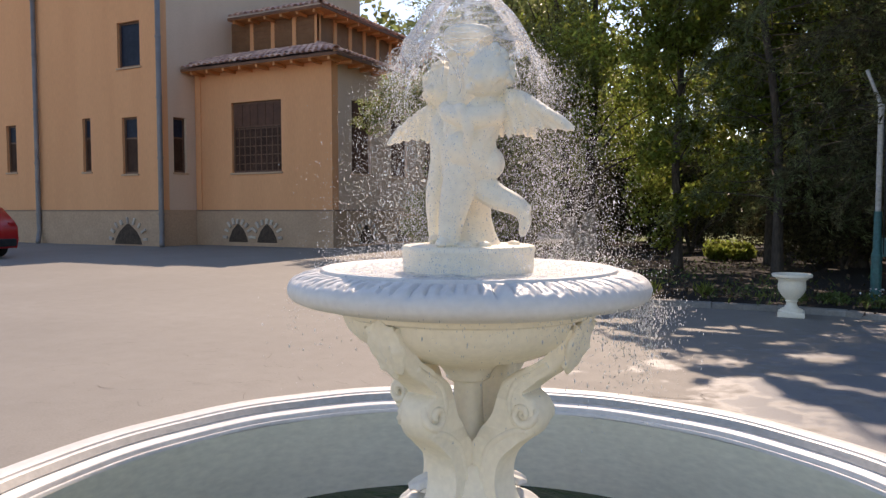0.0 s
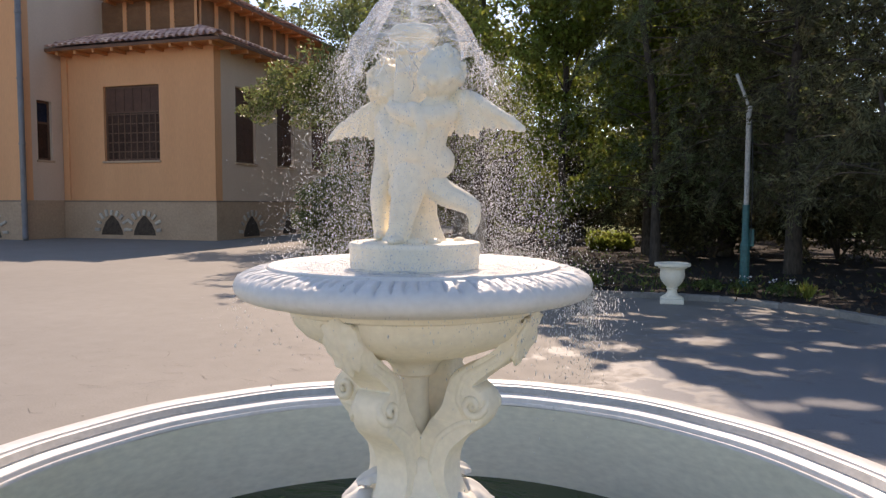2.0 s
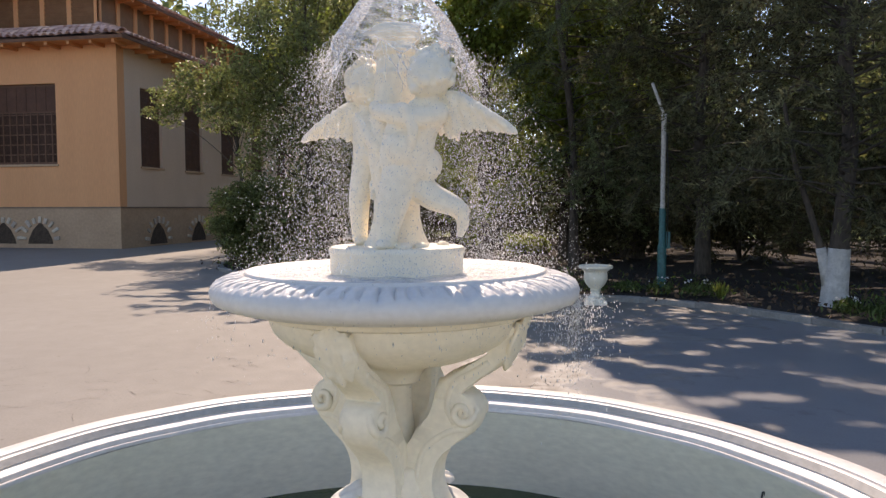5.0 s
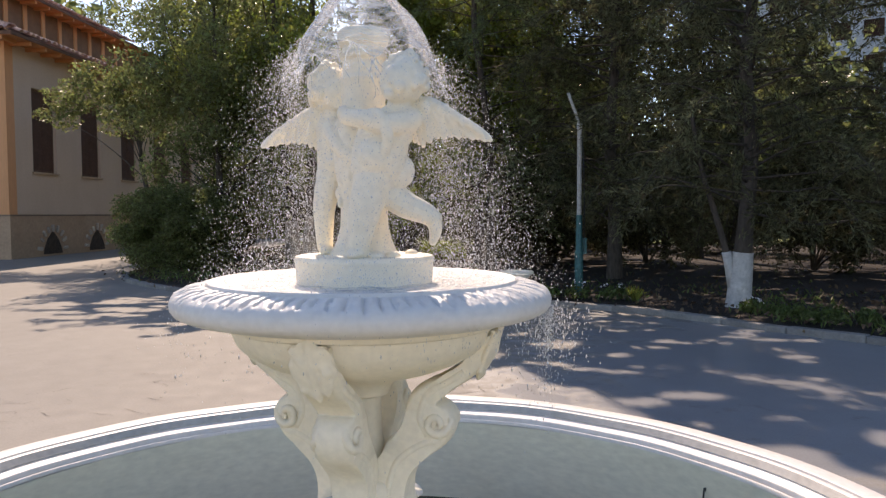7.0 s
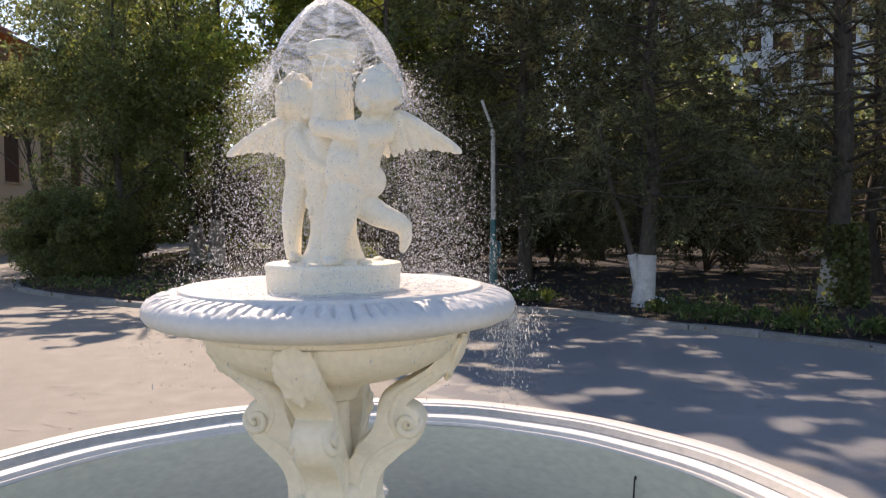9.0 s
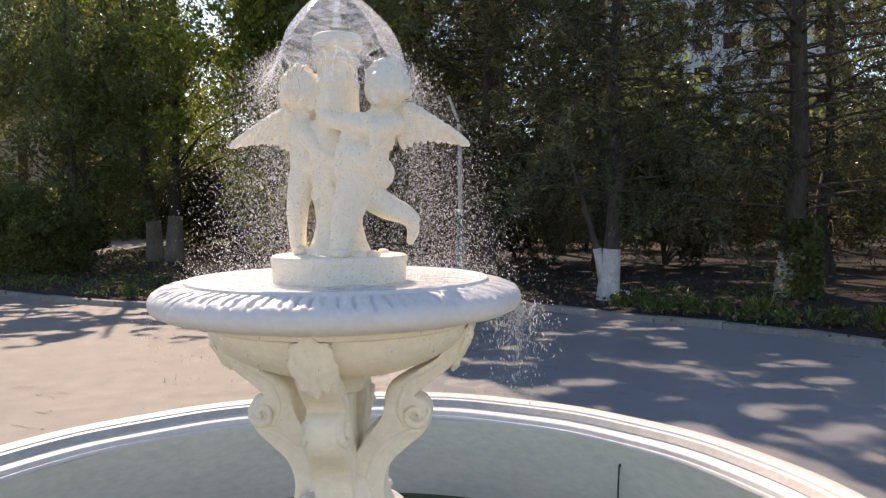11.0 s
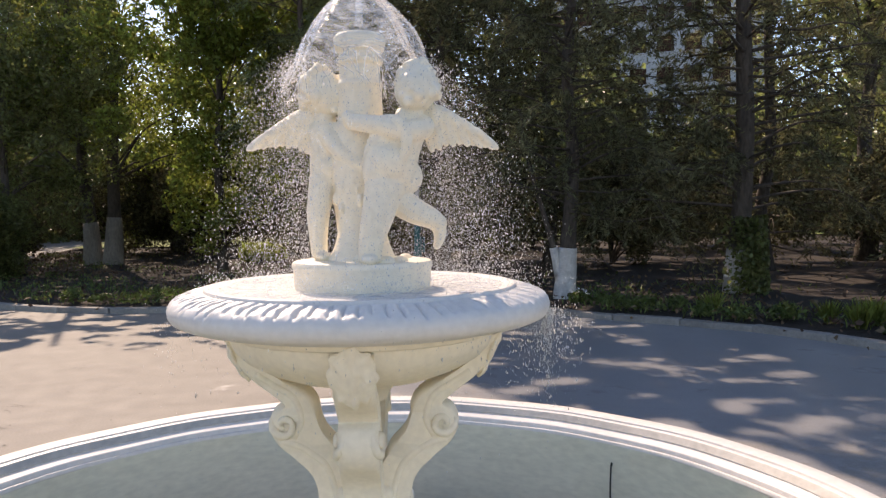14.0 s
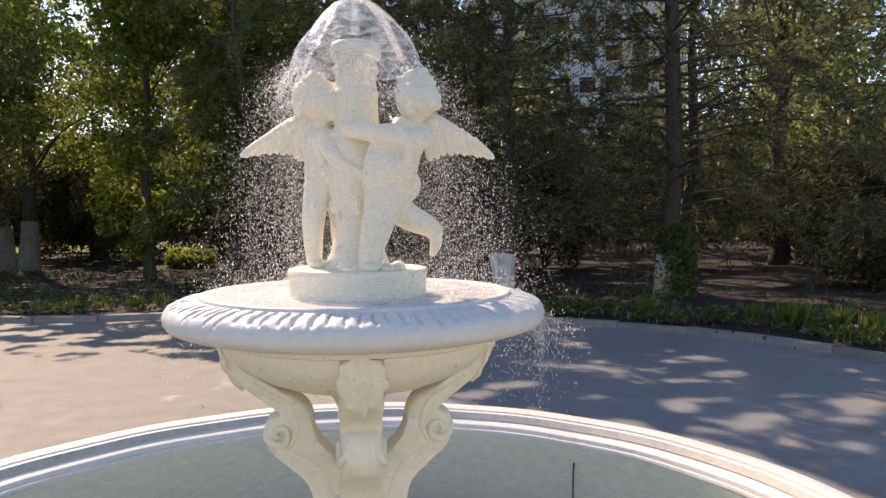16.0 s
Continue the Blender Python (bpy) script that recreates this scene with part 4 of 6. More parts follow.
# ---- water over the statue ----
def build_water():
    rng = np.random.default_rng(5)

    def wob(r, z, a):
        low = max(0.0, (1.86 - z) / 0.2)
        k = 1 + low * (0.08 * math.sin(3 * a + 1.3) + 0.05 * math.sin(7 * a + z * 30) + 0.04 * noise.noise(Vector((math.cos(a) * 4, math.sin(a) * 4, z * 14))))
        return r * k, z - 0.02 * low * (math.sin(4 * a + 0.6) + 0.6 * math.sin(9 * a))
    prof = [(0.004, 1.868), (0.03, 1.862), (0.06, 1.845), (0.091, 1.819), (0.118, 1.787), (0.144, 1.753), (0.164, 1.718), (0.178, 1.685), (0.184, 1.662)]
    bell = mesh_ob("water_bell", lathe(smooth_pairs(prof, 4), 120, wobble=wob), "film", 80)
    tagged(bell, "clear bell-shaped veil of falling fountain water", "water")
    jet = mesh_ob("water_jet", lathe([(0.013, 1.765), (0.011, 1.80), (0.010, 1.84), (0.012, 1.868)], 16), "film", 80)
    tagged(jet, "short upright jet of clear water", "water")
    # the thick wavy lip of the veil, and strings of froth where it tears
    bm = bmesh.new()
    lip = []
    for k in range(150):
        a = 6.28319 * k / 149
        r, z = wob(0.184, 1.662, a)
        lip.append((r * math.cos(a), r * math.sin(a), z))
    tube([Vector(p) for p in lip], [0.0024 + 0.0018 * noise.noise(Vector((p[0] * 30, p[1] * 30, 2.0))) for p in lip], 6, bm)
    for k in range(64):
        a = rng.uniform(0, 6.283)
        r, z = wob(0.183, 1.662, a)
        z += rng.uniform(-0.008, 0.004)
        pts, turn, out = [], rng.uniform(-0.07, 0.07), rng.uniform(0.002, 0.018)
        for step in range(7):
            pts.append((r * math.cos(a), r * math.sin(a), z))
            a += turn + rng.uniform(-0.05, 0.05)
            r += out * rng.uniform(0.4, 1.4)
            z -= rng.uniform(0.004, 0.030)
        thick = rng.uniform(0.0014, 0.0036)
        tube(smooth_line(pts, 2), [thick * (1 - i / 15) * rng.uniform(0.4, 1.5) for i in range(13)], 5, bm)
    tagged(mesh_ob("torn_water", bm, "froth", 80), "wavy lip and ragged strings of water at the torn veil", "water")
    # falling drops
    n = 50000
    a = rng.uniform(0, 2 * math.pi, n)
    z = 1.02 + 0.63 * rng.uniform(0, 1, n) ** 1.15
    fall = (1.66 - z)
    spread = rng.normal(0, 1, n)
    r = 0.175 + 0.13 * np.sqrt(np.clip(fall, 0, 1)) * 1.3 + spread * (0.02 + 0.11 * np.sqrt(np.clip(fall, 0.0, 1)))
    thin = (np.abs(a - 1.5 * math.pi) < 0.75) & (rng.uniform(0, 1, n) < 0.55)
    a = np.where(thin, rng.uniform(-0.7, 3.8, n), a)
    r = np.clip(r, 0.18 + rng.uniform(0, 0.05, n), 0.62)
    over = r > 0.53
    z = np.where(over, z - rng.uniform(0, 0.35, n) * (z < 1.25), z)
    drift = 0.11 * np.clip(fall, 0, 1) * rng.uniform(0.3, 1.5, n)
    co = np.stack([r * np.cos(a) + drift, r * np.sin(a), z], 1)
    # fringe dripping off the rim
    m = 3400
    ar = np.concatenate([rng.normal(math.radians(-5), 0.38, m * 4 // 5), rng.uniform(0, 6.283, m - m * 4 // 5)])
    zr = 0.965 - rng.exponential(0.075, m)
    rr = 0.524 + np.where(rng.uniform(0, 1, m) < 0.6, rng.normal(0, 0.006, m), np.abs(rng.normal(0, 0.05, m)))
    co = np.concatenate([co, np.stack([rr * np.cos(ar), rr * np.sin(ar), zr], 1)])
    # splashes low over the dish
    q = 3800
    aq, rq = rng.uniform(0, 6.283, q), rng.uniform(0.21, 0.46, q)
    zq = 1.04 + rng.exponential(0.022, q)
    co = np.concatenate([co, np.stack([rq * np.cos(aq), rq * np.sin(aq), zq], 1)])
    # froth round the torn edge of the veil
    w = 3600
    aw = rng.choice(rng.uniform(0, 6.283, 26), w) + rng.normal(0, 0.10, w)
    rw = 0.185 + np.abs(rng.normal(0, 0.04, w))
    zw = 1.665 - 0.9 * (rw - 0.185) + rng.normal(0, 0.022, w)
    co = np.concatenate([co, np.stack([rw * np.cos(aw), rw * np.sin(aw), zw], 1)])
    co = co[co[:, 2] > 0.5]
    n = len(co)
    s = 0.00080 * rng.lognormal(0, 0.42, n)
    tall = rng.uniform(1.0, 2.0, n)
    drip = (np.hypot(co[:, 0], co[:, 1]) > 0.505) & (co[:, 2] < 0.99)
    s, tall = np.where(drip, s * 1.15, s), np.where(drip, tall * 1.7, tall)
    base = np.array([[1, 0, 0], [-0.5, 0.87, 0], [-0.5, -0.87, 0], [0, 0, 1], [0, 0, -1]], float)
    v = co[:, None, :] + base[None] * np.stack([s, s, s * tall], 1)[:, None, :]
    tri = np.array([[0, 1, 3], [1, 2, 3], [2, 0, 3], [1, 0, 4], [2, 1, 4], [0, 2, 4]])
    f = (np.arange(n)[:, None, None] * 5 + tri[None]).reshape(-1, 3)
    ob = from_arrays("water_drops", v.reshape(-1, 3), f, "drop")
    tagged(ob, "sparkling spray of falling water drops", "water", kind="stuff")


build_water()


# ---- building ----
FRONT, CORNER = 17.34, -12.73
TOWER_Y, TOWER_X = 15.75, -18.62


def window(parent, name, label, w, h, m, bars_v, bars_h, rail=None, blind=""):
    """A recessed wooden window with frame, bars, panes and sill; its face is in the xz plane at y=0, looking to -y."""
    win = new(name)
    win.parent = parent
    win.matrix_basis = m
    tagged(win, label)
    t = 0.07
    part("window_frame", boxes((0, t, 0.10, 0.17, 0, h), (w - t, w, 0.10, 0.17, 0, h), (t, w - t, 0.10, 0.17, 0, t), (t, w - t, 0.10, 0.17, h - t, h), bevel=0.006), "frame_wood", win)
    for i in range(1, bars_v + 1):
        x = w * i / (bars_v + 1)
        part("glazing_bar", boxes((x - 0.02, x + 0.02, 0.115, 0.155, t, h - t)), "frame_wood", win)
    for j in range(1, bars_h + 1):
        z = h * j / (bars_h + 1)
        part("glazing_bar", boxes((t, w - t, 0.12, 0.15, z - 0.016, z + 0.016)), "frame_wood", win)
    if rail:
        part("cross_rail", boxes((t, w - t, 0.105, 0.165, rail - 0.035, rail + 0.035)), "frame_wood", win)
    if blind == "upper":
        cut = h * 0.66
        part("pane", boxes((t, w - t, 0.132, 0.138, t, cut)), "dull_pane", win, "opaque dark brown pane")
        part("upper_panel", boxes((t, w - t, 0.09, 0.14, cut + 0.002, h - t)), "dark_blind", win, "dark reddish boarded panel")
        for k in range(1, 6):
            x = t + (w - 2 * t) * k / 6
            part("batten", boxes((x - 0.018, x + 0.018, 0.075, 0.088, cut + 0.02, h - t - 0.02)), "dark_blind", win)
    elif blind == "shutters":
        for k in range(2):
            x = t + (w - 2 * t) * k / 2
            leaf = part("shutter", boxes((x + 0.004, x + (w - 2 * t) / 2 - 0.004, 0.09, 0.13, t, h - t), bevel=0.006), "dark_blind", win, "dark reddish louvred shutter")
            for j in range(14):
                z = t + 0.08 + (h - 2 * t - 0.16) * (j + 0.5) / 14
                part("slat", boxes((x + 0.05, x + (w - 2 * t) / 2 - 0.05, 0.077, 0.089, z - 0.05, z + 0.02)), "dark_blind", leaf)
    elif blind == "blue":
        cut = h * 0.63
        part("pane", boxes((t, w - t, 0.132, 0.138, t, cut)), "dull_pane", win, "opaque dark brown pane")
        part("upper_pane", boxes((t, w - t, 0.132, 0.138, cut + 0.002, h - t)), "blue_pane", win, "blue-black glass")
        part("transom", boxes((t, w - t, 0.10, 0.16, cut - 0.03, cut + 0.03)), "frame_wood", win)
    else:
        part("pane", boxes((t, w - t, 0.132, 0.138, t, h - t)), "blue_pane" if blind == "glass" else "dull_pane", win, "dark glass")
    part("window_sill", boxes((-0.05, w + 0.05, -0.05, 0.10, -0.07, -0.004), bevel=0.01), "plinth", win)
    return win


def vent(parent, m, w, h):
    """A pointed cellar vent in the plinth with a fan of rough stones round it."""
    v = new("cellar_vent")
    v.parent, v.matrix_basis = parent, m
    # flat panel on the plinth, coloured dark for the unlit hollow
    prof = [(-w / 2, 0), (-w / 2 * 0.92, h * 0.22), (-w / 2 * 0.6, h * 0.62), (0, h), (w / 2 * 0.6, h * 0.62), (w / 2 * 0.92, h * 0.22), (w / 2, 0)]
    bm = bmesh.new()
    a = [bm.verts.new((x, -0.012, z)) for x, z in prof]
    bm.faces.new(a)
    e = bmesh.ops.extrude_face_region(bm, geom=bm.faces[:])
    bmesh.ops.translate(bm, vec=(0, 0.01, 0), verts=[g for g in e["geom"] if isinstance(g, bmesh.types.BMVert)])
    bmesh.ops.recalc_face_normals(bm, faces=bm.faces)
    part("vent_panel", bm, "vent_dark", v, "flat panel coloured as an unlit opening")
    for i in range(9):
        t = i / 8
        ang = math.pi * (0.04 + 0.92 * t)
        x, z = -math.cos(ang) * w * 0.56, math.sin(ang) ** 0.8 * h * 0.88 + 0.05
        ln, wd = random.uniform(0.16, 0.26), random.uniform(0.085, 0.12)
        ob = mesh_ob("stone", box(bmesh.new(), 0.0, ln, -0.055, 0.02, -wd / 2, wd / 2, bevel=0.02), "stone_block")
        ob.parent = v
        ob.matrix_basis = Matrix.Translation((x, random.uniform(-0.01, 0.01), z)) @ Matrix.Rotation(-math.atan2(math.sin(ang), -math.cos(ang)) + random.uniform(-0.12, 0.12), 4, "Y")
    return v


def downpipe(name, x, y, top):
    d = thing(name, "grey round rainwater downpipe with a kicked-out foot", "downpipe")
    line = [(x, y - 0.13, top), (x, y - 0.13, 3.0), (x, y - 0.13, 0.55), (x + 0.02, y - 0.14, 0.42), (x + 0.16, y - 0.28, 0.16), (x + 0.30, y - 0.40, 0.05)]
    part("pipe", tube(line, 0.085, 14), "pipe", d, "", 50)
    for z in (1.1, 3.0, 5.0, 7.0, 9.0):
        if z < top:
            part("pipe_bracket", lathe([(0.095, z - 0.03), (0.102, z - 0.025), (0.102, z + 0.025), (0.095, z + 0.03)], 16, centre=(x, y - 0.13), closed=True), "pipe", d)
    return d


TILE = None


def tile_mesh():
    """A half-round clay tile, 0.24 wide and 0.46 long, along -y, open below."""
    global TILE
    if TILE is None:
        bm = bmesh.new()
        outer, inner = [], []
        for k, (y, r) in enumerate(((0, 0.088), (-0.46, 0.108))):
            o, i2 = [], []
            for s in range(7):
                a = math.pi * s / 6
                o.append(bm.verts.new((r * math.cos(a), y, r * 0.75 * math.sin(a))))
                i2.append(bm.verts.new(((r - 0.018) * math.cos(a), y, (r - 0.018) * 0.75 * math.sin(a))))
            outer.append(o), inner.append(i2)
        for s in range(6):
            bm.faces.new((outer[0][s], outer[0][s + 1], outer[1][s + 1], outer[1][s]))
            bm.faces.new((inner[0][s], inner[1][s], inner[1][s + 1], inner[0][s + 1]))
            bm.faces.new((outer[1][s], outer[1][s + 1], inner[1][s + 1], inner[1][s]))
        bmesh.ops.recalc_face_normals(bm, faces=bm.faces)
        for f in bm.faces:
            f.smooth = True
        TILE = bpy.data.meshes.new("roof_tile")
        bm.to_mesh(TILE), bm.free()
        TILE.materials.append(M["tile"])
    return TILE


def tiled_slope(owner, a, b, up, length, cut0, cut1, lap=0.40, pitch=0.245):
    """Tiles on a slope whose eave runs from a to b and which rises along up; cut0 and cut1: how far the ends draw in per metre of slope."""
    a, b, up = Vector(a), Vector(b), Vector(up).normalized()
    run = (b - a).length
    ex = (b - a).normalized()
    ez = ex.cross(up).normalized()
    rows = int(length / lap)
    for j in range(rows):
        s = j * lap
        n = int(run / pitch)
        for i in range(n):
            u = (i + 0.5) * pitch
            if u < cut0 * (s + 0.2) or u > run - cut1 * (s + 0.2):
                continue
            ob = new("roof_tile", tile_mesh())
            ob.parent = owner
            p = a + ex * (u + random.uniform(-0.012, 0.012)) + up * (s + 0.46 + random.uniform(-0.015, 0.015)) + ez * (0.035 + 0.02 * (j > 0))
            rot = Matrix((ex, up, ez)).transposed().to_4x4()
            ob.matrix_basis = Matrix.Translation(p) @ rot @ pose(0, 0, 0, random.uniform(-1.5, 1.0) - 1.5, random.uniform(-3, 3), random.uniform(-1.5, 1.5))


def hip_tiles(owner, a, b):
    a, b = Vector(a), Vector(b)
    n = int((b - a).length / 0.38)
    d = (b - a).normalized()
    side = d.cross(Vector((0, 0, 1))).normalized()
    ez = side.cross(d)
    for i in range(n + 1):
        ob = new("roof_tile", tile_mesh())
        ob.parent = owner
        rot = Matrix((side, d, ez)).transposed().to_4x4()
        ob.matrix_basis = Matrix.Translation(a + d * (0.42 + i * 0.38) + ez * 0.075) @ rot @ Matrix.Diagonal((1.15, 1, 1.15, 1)) @ pose(0, 0, 0, -2, random.uniform(-4, 4), random.uniform(-3, 3))


def build_house():
    h = thing("house", "ochre rendered house with clay tile roofs and grey plinth", "house")
    # wing: front wall and side wall
    holes = [(-16.93 - TOWER_X, -14.77 - TOWER_X, 2.53, 4.93)]
    fw = part("wall_front", wall_grid(CORNER - TOWER_X - 0.002, 6.1, 0.35, holes), "wall_paint", h, "ochre painted render")
    fw.matrix_basis = pose(TOWER_X + 0.002, FRONT, 0)
    side_holes = [(y0 - FRONT - 0.35, y0 + 1.18 - FRONT - 0.35, 2.50, 4.93) for y0 in (18.48, 21.06, 23.68, 26.3, 28.9)]
    sw = part("wall_side", wall_grid(16, 6.1, 0.35, side_holes), "skylit_side", h, "render coloured paler for the light on this side")
    sw.matrix_basis = pose(CORNER, FRONT + 0.35, 0, 0, 0, 90)
    window(h, "window", "dark brown wooden window with glazing bars", 2.16, 2.40, pose(-16.93, FRONT, 2.53), 8, 7, 1.58, "upper")
    for y0 in (18.48, 21.06, 23.68, 26.3, 28.9):
        window(h, "window", "dark brown wooden window in the side wall", 1.18, 2.43, pose(CORNER, y0, 2.50, 0, 0, 90), 0, 0, None, "shutters")
    part("dark_backing", boxes((-18.4, -13.2, FRONT + 0.9, FRONT + 1.0, 0.5, 6.0), (-13.75, -13.65, FRONT + 1.0, 33.0, 0.5, 6.0)), "dark_in", h)
    # plinth band, proud of the walls
    part("plinth_front", boxes((TOWER_X + 0.02, CORNER + 0.05, FRONT - 0.05, FRONT - 0.002, -0.1, 1.20)), "plinth", h, "grey plinth")
    part("plinth_ledge", boxes((TOWER_X + 0.02, CORNER + 0.065, FRONT - 0.065, FRONT - 0.003, 1.20, 1.245)), "ledge", h, "ledge coloured dark as a shadow line")
    part("plinth_side", boxes((CORNER + 0.002, CORNER + 0.05, FRONT, 33.3, -0.1, 1.20)), "plinth", h, "grey plinth")
    part("plinth_ledge", boxes((CORNER + 0.003, CORNER + 0.065, FRONT - 0.002, 33.3, 1.20, 1.245)), "ledge", h, "ledge coloured dark as a shadow line")
    part("pilaster", boxes((TOWER_X + 0.10, TOWER_X + 0.30, FRONT - 0.07, FRONT - 0.003, 1.246, 5.98), bevel=0.01), "wall_paint", h, "narrow ochre pilaster strip")
    vent(h, pose(-16.65, FRONT - 0.05, 0.13), 0.86, 0.66)
    vent(h, pose(-15.38, FRONT - 0.05, 0.13), 0.86, 0.66)
    for y0 in (19.25, 21.78, 24.3):
        vent(h, pose(CORNER + 0.05, y0, 0.06, 0, 0, 90), 0.98, 0.70)
    # lower roof: boarded eave, rafters, tiles
    ov, slope_len, rise = 0.62, 2.35, 0.36
    eave_z = 6.10
    ex, ey = CORNER + ov, FRONT - ov
    back = 33.3
    bm = bmesh.new()
    ins = slope_len
    top = eave_z + rise * ins
    pts = [(TOWER_X, ey, eave_z), (ex, ey, eave_z), (ex, back, eave_z), (ex - ins, back, top), (ex - ins, ey + ins, top), (TOWER_X, ey + ins, top)]
    v = [bm.verts.new(p) for p in pts]
    bm.faces.new((v[0], v[1], v[4], v[5])), bm.faces.new((v[1], v[2], v[3], v[4]))
    bmesh.ops.solidify(bm, geom=bm.faces[:], thickness=0.07)
    roof = part("lower_roof", bm, "roof_under", h, "clay tiled lower roof")
    up_f, up_s = Vector((0, 1, rise)), Vector((-1, 0, rise))
    ln = ins * math.sqrt(1 + rise * rise)
    k = 1 / math.sqrt(1 + rise * rise)
    tiled_slope(roof, (TOWER_X + 0.05, ey - 0.05, eave_z + 0.02), (ex, ey - 0.05, eave_z + 0.02), up_f, ln, 0, k)
    tiled_slope(roof, (ex + 0.05, ey, eave_z + 0.02), (ex + 0.05, FRONT + 9.5, eave_z + 0.02), up_s, ln, k, 0)
    hip_tiles(roof, (ex, ey, eave_z + 0.03), (ex - ins, ey + ins, top + 0.03))
    part("fascia", boxes((TOWER_X + 0.01, ex + 0.03, ey - 0.03, ey, eave_z - 0.075, eave_z + 0.015), (ex, ex + 0.03, ey, back, eave_z - 0.075, eave_z + 0.015)), "eave_dark", h, "weathered brown eave board")
    part("soffit", boxes((TOWER_X + 0.01, ex, ey, FRONT, eave_z - 0.09, eave_z - 0.06), (CORNER, ex, FRONT, back, eave_z - 0.09, eave_z - 0.06)), "eave_wood", h, "orange stained boards")
    for i in range(9):
        x = TOWER_X + 0.4 + i * 0.72
        part("rafter", boxes((x, x + 0.09, ey + 0.02, FRONT, eave_z - 0.19, eave_z - 0.092)), "eave_wood", h)
    for i in range(12):
        y = FRONT + 0.2 + i * 0.72
        part("rafter", boxes((CORNER, ex - 0.02, y, y + 0.09, eave_z - 0.19, eave_z - 0.092)), "eave_wood", h)
    # lantern: louvred band and upper roof
    lx, ly, lz0, lz1 = ex - ins - 0.12, ey + ins + 0.12, top - 0.1, top + 1.30
    part("lantern_wall", boxes((TOWER_X, lx - 0.06, ly + 0.06, ly + 0.3, lz0, lz1), (lx - 0.3, lx - 0.06, ly + 0.3, back - 3, lz0, lz1)), "shutter", h, "brown boarded panels")
    x = lx
    i = 0
    while x > TOWER_X + 0.2:
        part("post", boxes((x - 0.17, x, ly, ly + 0.059, lz0, lz1), bevel=0.01), "wall_paint", h, "ochre post")
        if x - 1.0 > TOWER_X:
            for s in range(7):
                z = lz0 + 0.18 + s * 0.145
                part("louvre", box(bmesh.new(), x - 0.98, x - 0.19, -0.012, 0.012, -0.07, 0.07, m=pose(0, ly + 0.045, z, 25, 0, 0)), "shutter", h)
        x -= 0.98
    y = ly
    while y < back - 4:
        part("post", boxes((lx - 0.059, lx, y, y + 0.17, lz0, lz1), bevel=0.01), "wall_paint", h, "ochre post")
        y += 0.98
    oe = lz1 + 0.0
    ux, uy, ins2 = lx + 0.55, ly - 0.55, 3.2
    bm = bmesh.new()
    pts = [(TOWER_X + 0.4, uy, oe), (ux, uy, oe), (ux, back - 2, oe), (ux - ins2, back - 2, oe + rise * ins2), (ux - ins2, uy + ins2, oe + rise * ins2), (TOWER_X + 0.4, uy + ins2, oe + rise * ins2)]
    v = [bm.verts.new(p) for p in pts]
    bm.faces.new((v[0], v[1], v[4], v[5])), bm.faces.new((v[1], v[2], v[3], v[4]))
    bmesh.ops.solidify(bm, geom=bm.faces[:], thickness=0.07)
    up_roof = part("upper_roof", bm, "roof_under", h, "clay tiled upper roof")
    tiled_slope(up_roof, (TOWER_X + 0.45, uy - 0.05, oe + 0.02), (ux, uy - 0.05, oe + 0.02), up_f, 0.9, 0, k)
    tiled_slope(up_roof, (ux + 0.05, uy, oe + 0.02), (ux + 0.05, uy + 9, oe + 0.02), up_s, 0.9, k, 0)
    hip_tiles(up_roof, (ux, uy, oe + 0.03), (ux - 1.2, uy + 1.2, oe + rise * 1.2 + 0.03))
    part("upper_fascia", boxes((TOWER_X + 0.4, ux + 0.03, uy - 0.03, uy, oe - 0.075, oe + 0.015), (ux, ux + 0.03, uy, back - 2, oe - 0.075, oe + 0.015)), "eave_dark", h, "weathered brown eave board")
    part("upper_soffit", boxes((TOWER_X + 0.4, ux, uy, ly + 0.3, oe - 0.09, oe - 0.06), (lx - 0.3, ux, ly + 0.3, back - 2, oe - 0.09, oe - 0.06)), "eave_wood", h, "orange stained boards")
    for i in range(6):
        x = TOWER_X + 0.6 + i * 0.72
        part("rafter", boxes((x, x + 0.09, uy + 0.02, ly, oe - 0.19, oe - 0.092)), "eave_wood", h)
    for i in range(10):
        y = ly + 0.3 + i * 0.72
        part("rafter", boxes((lx, ux - 0.02, y, y + 0.09, oe - 0.19, oe - 0.092)), "eave_wood", h)
    return h


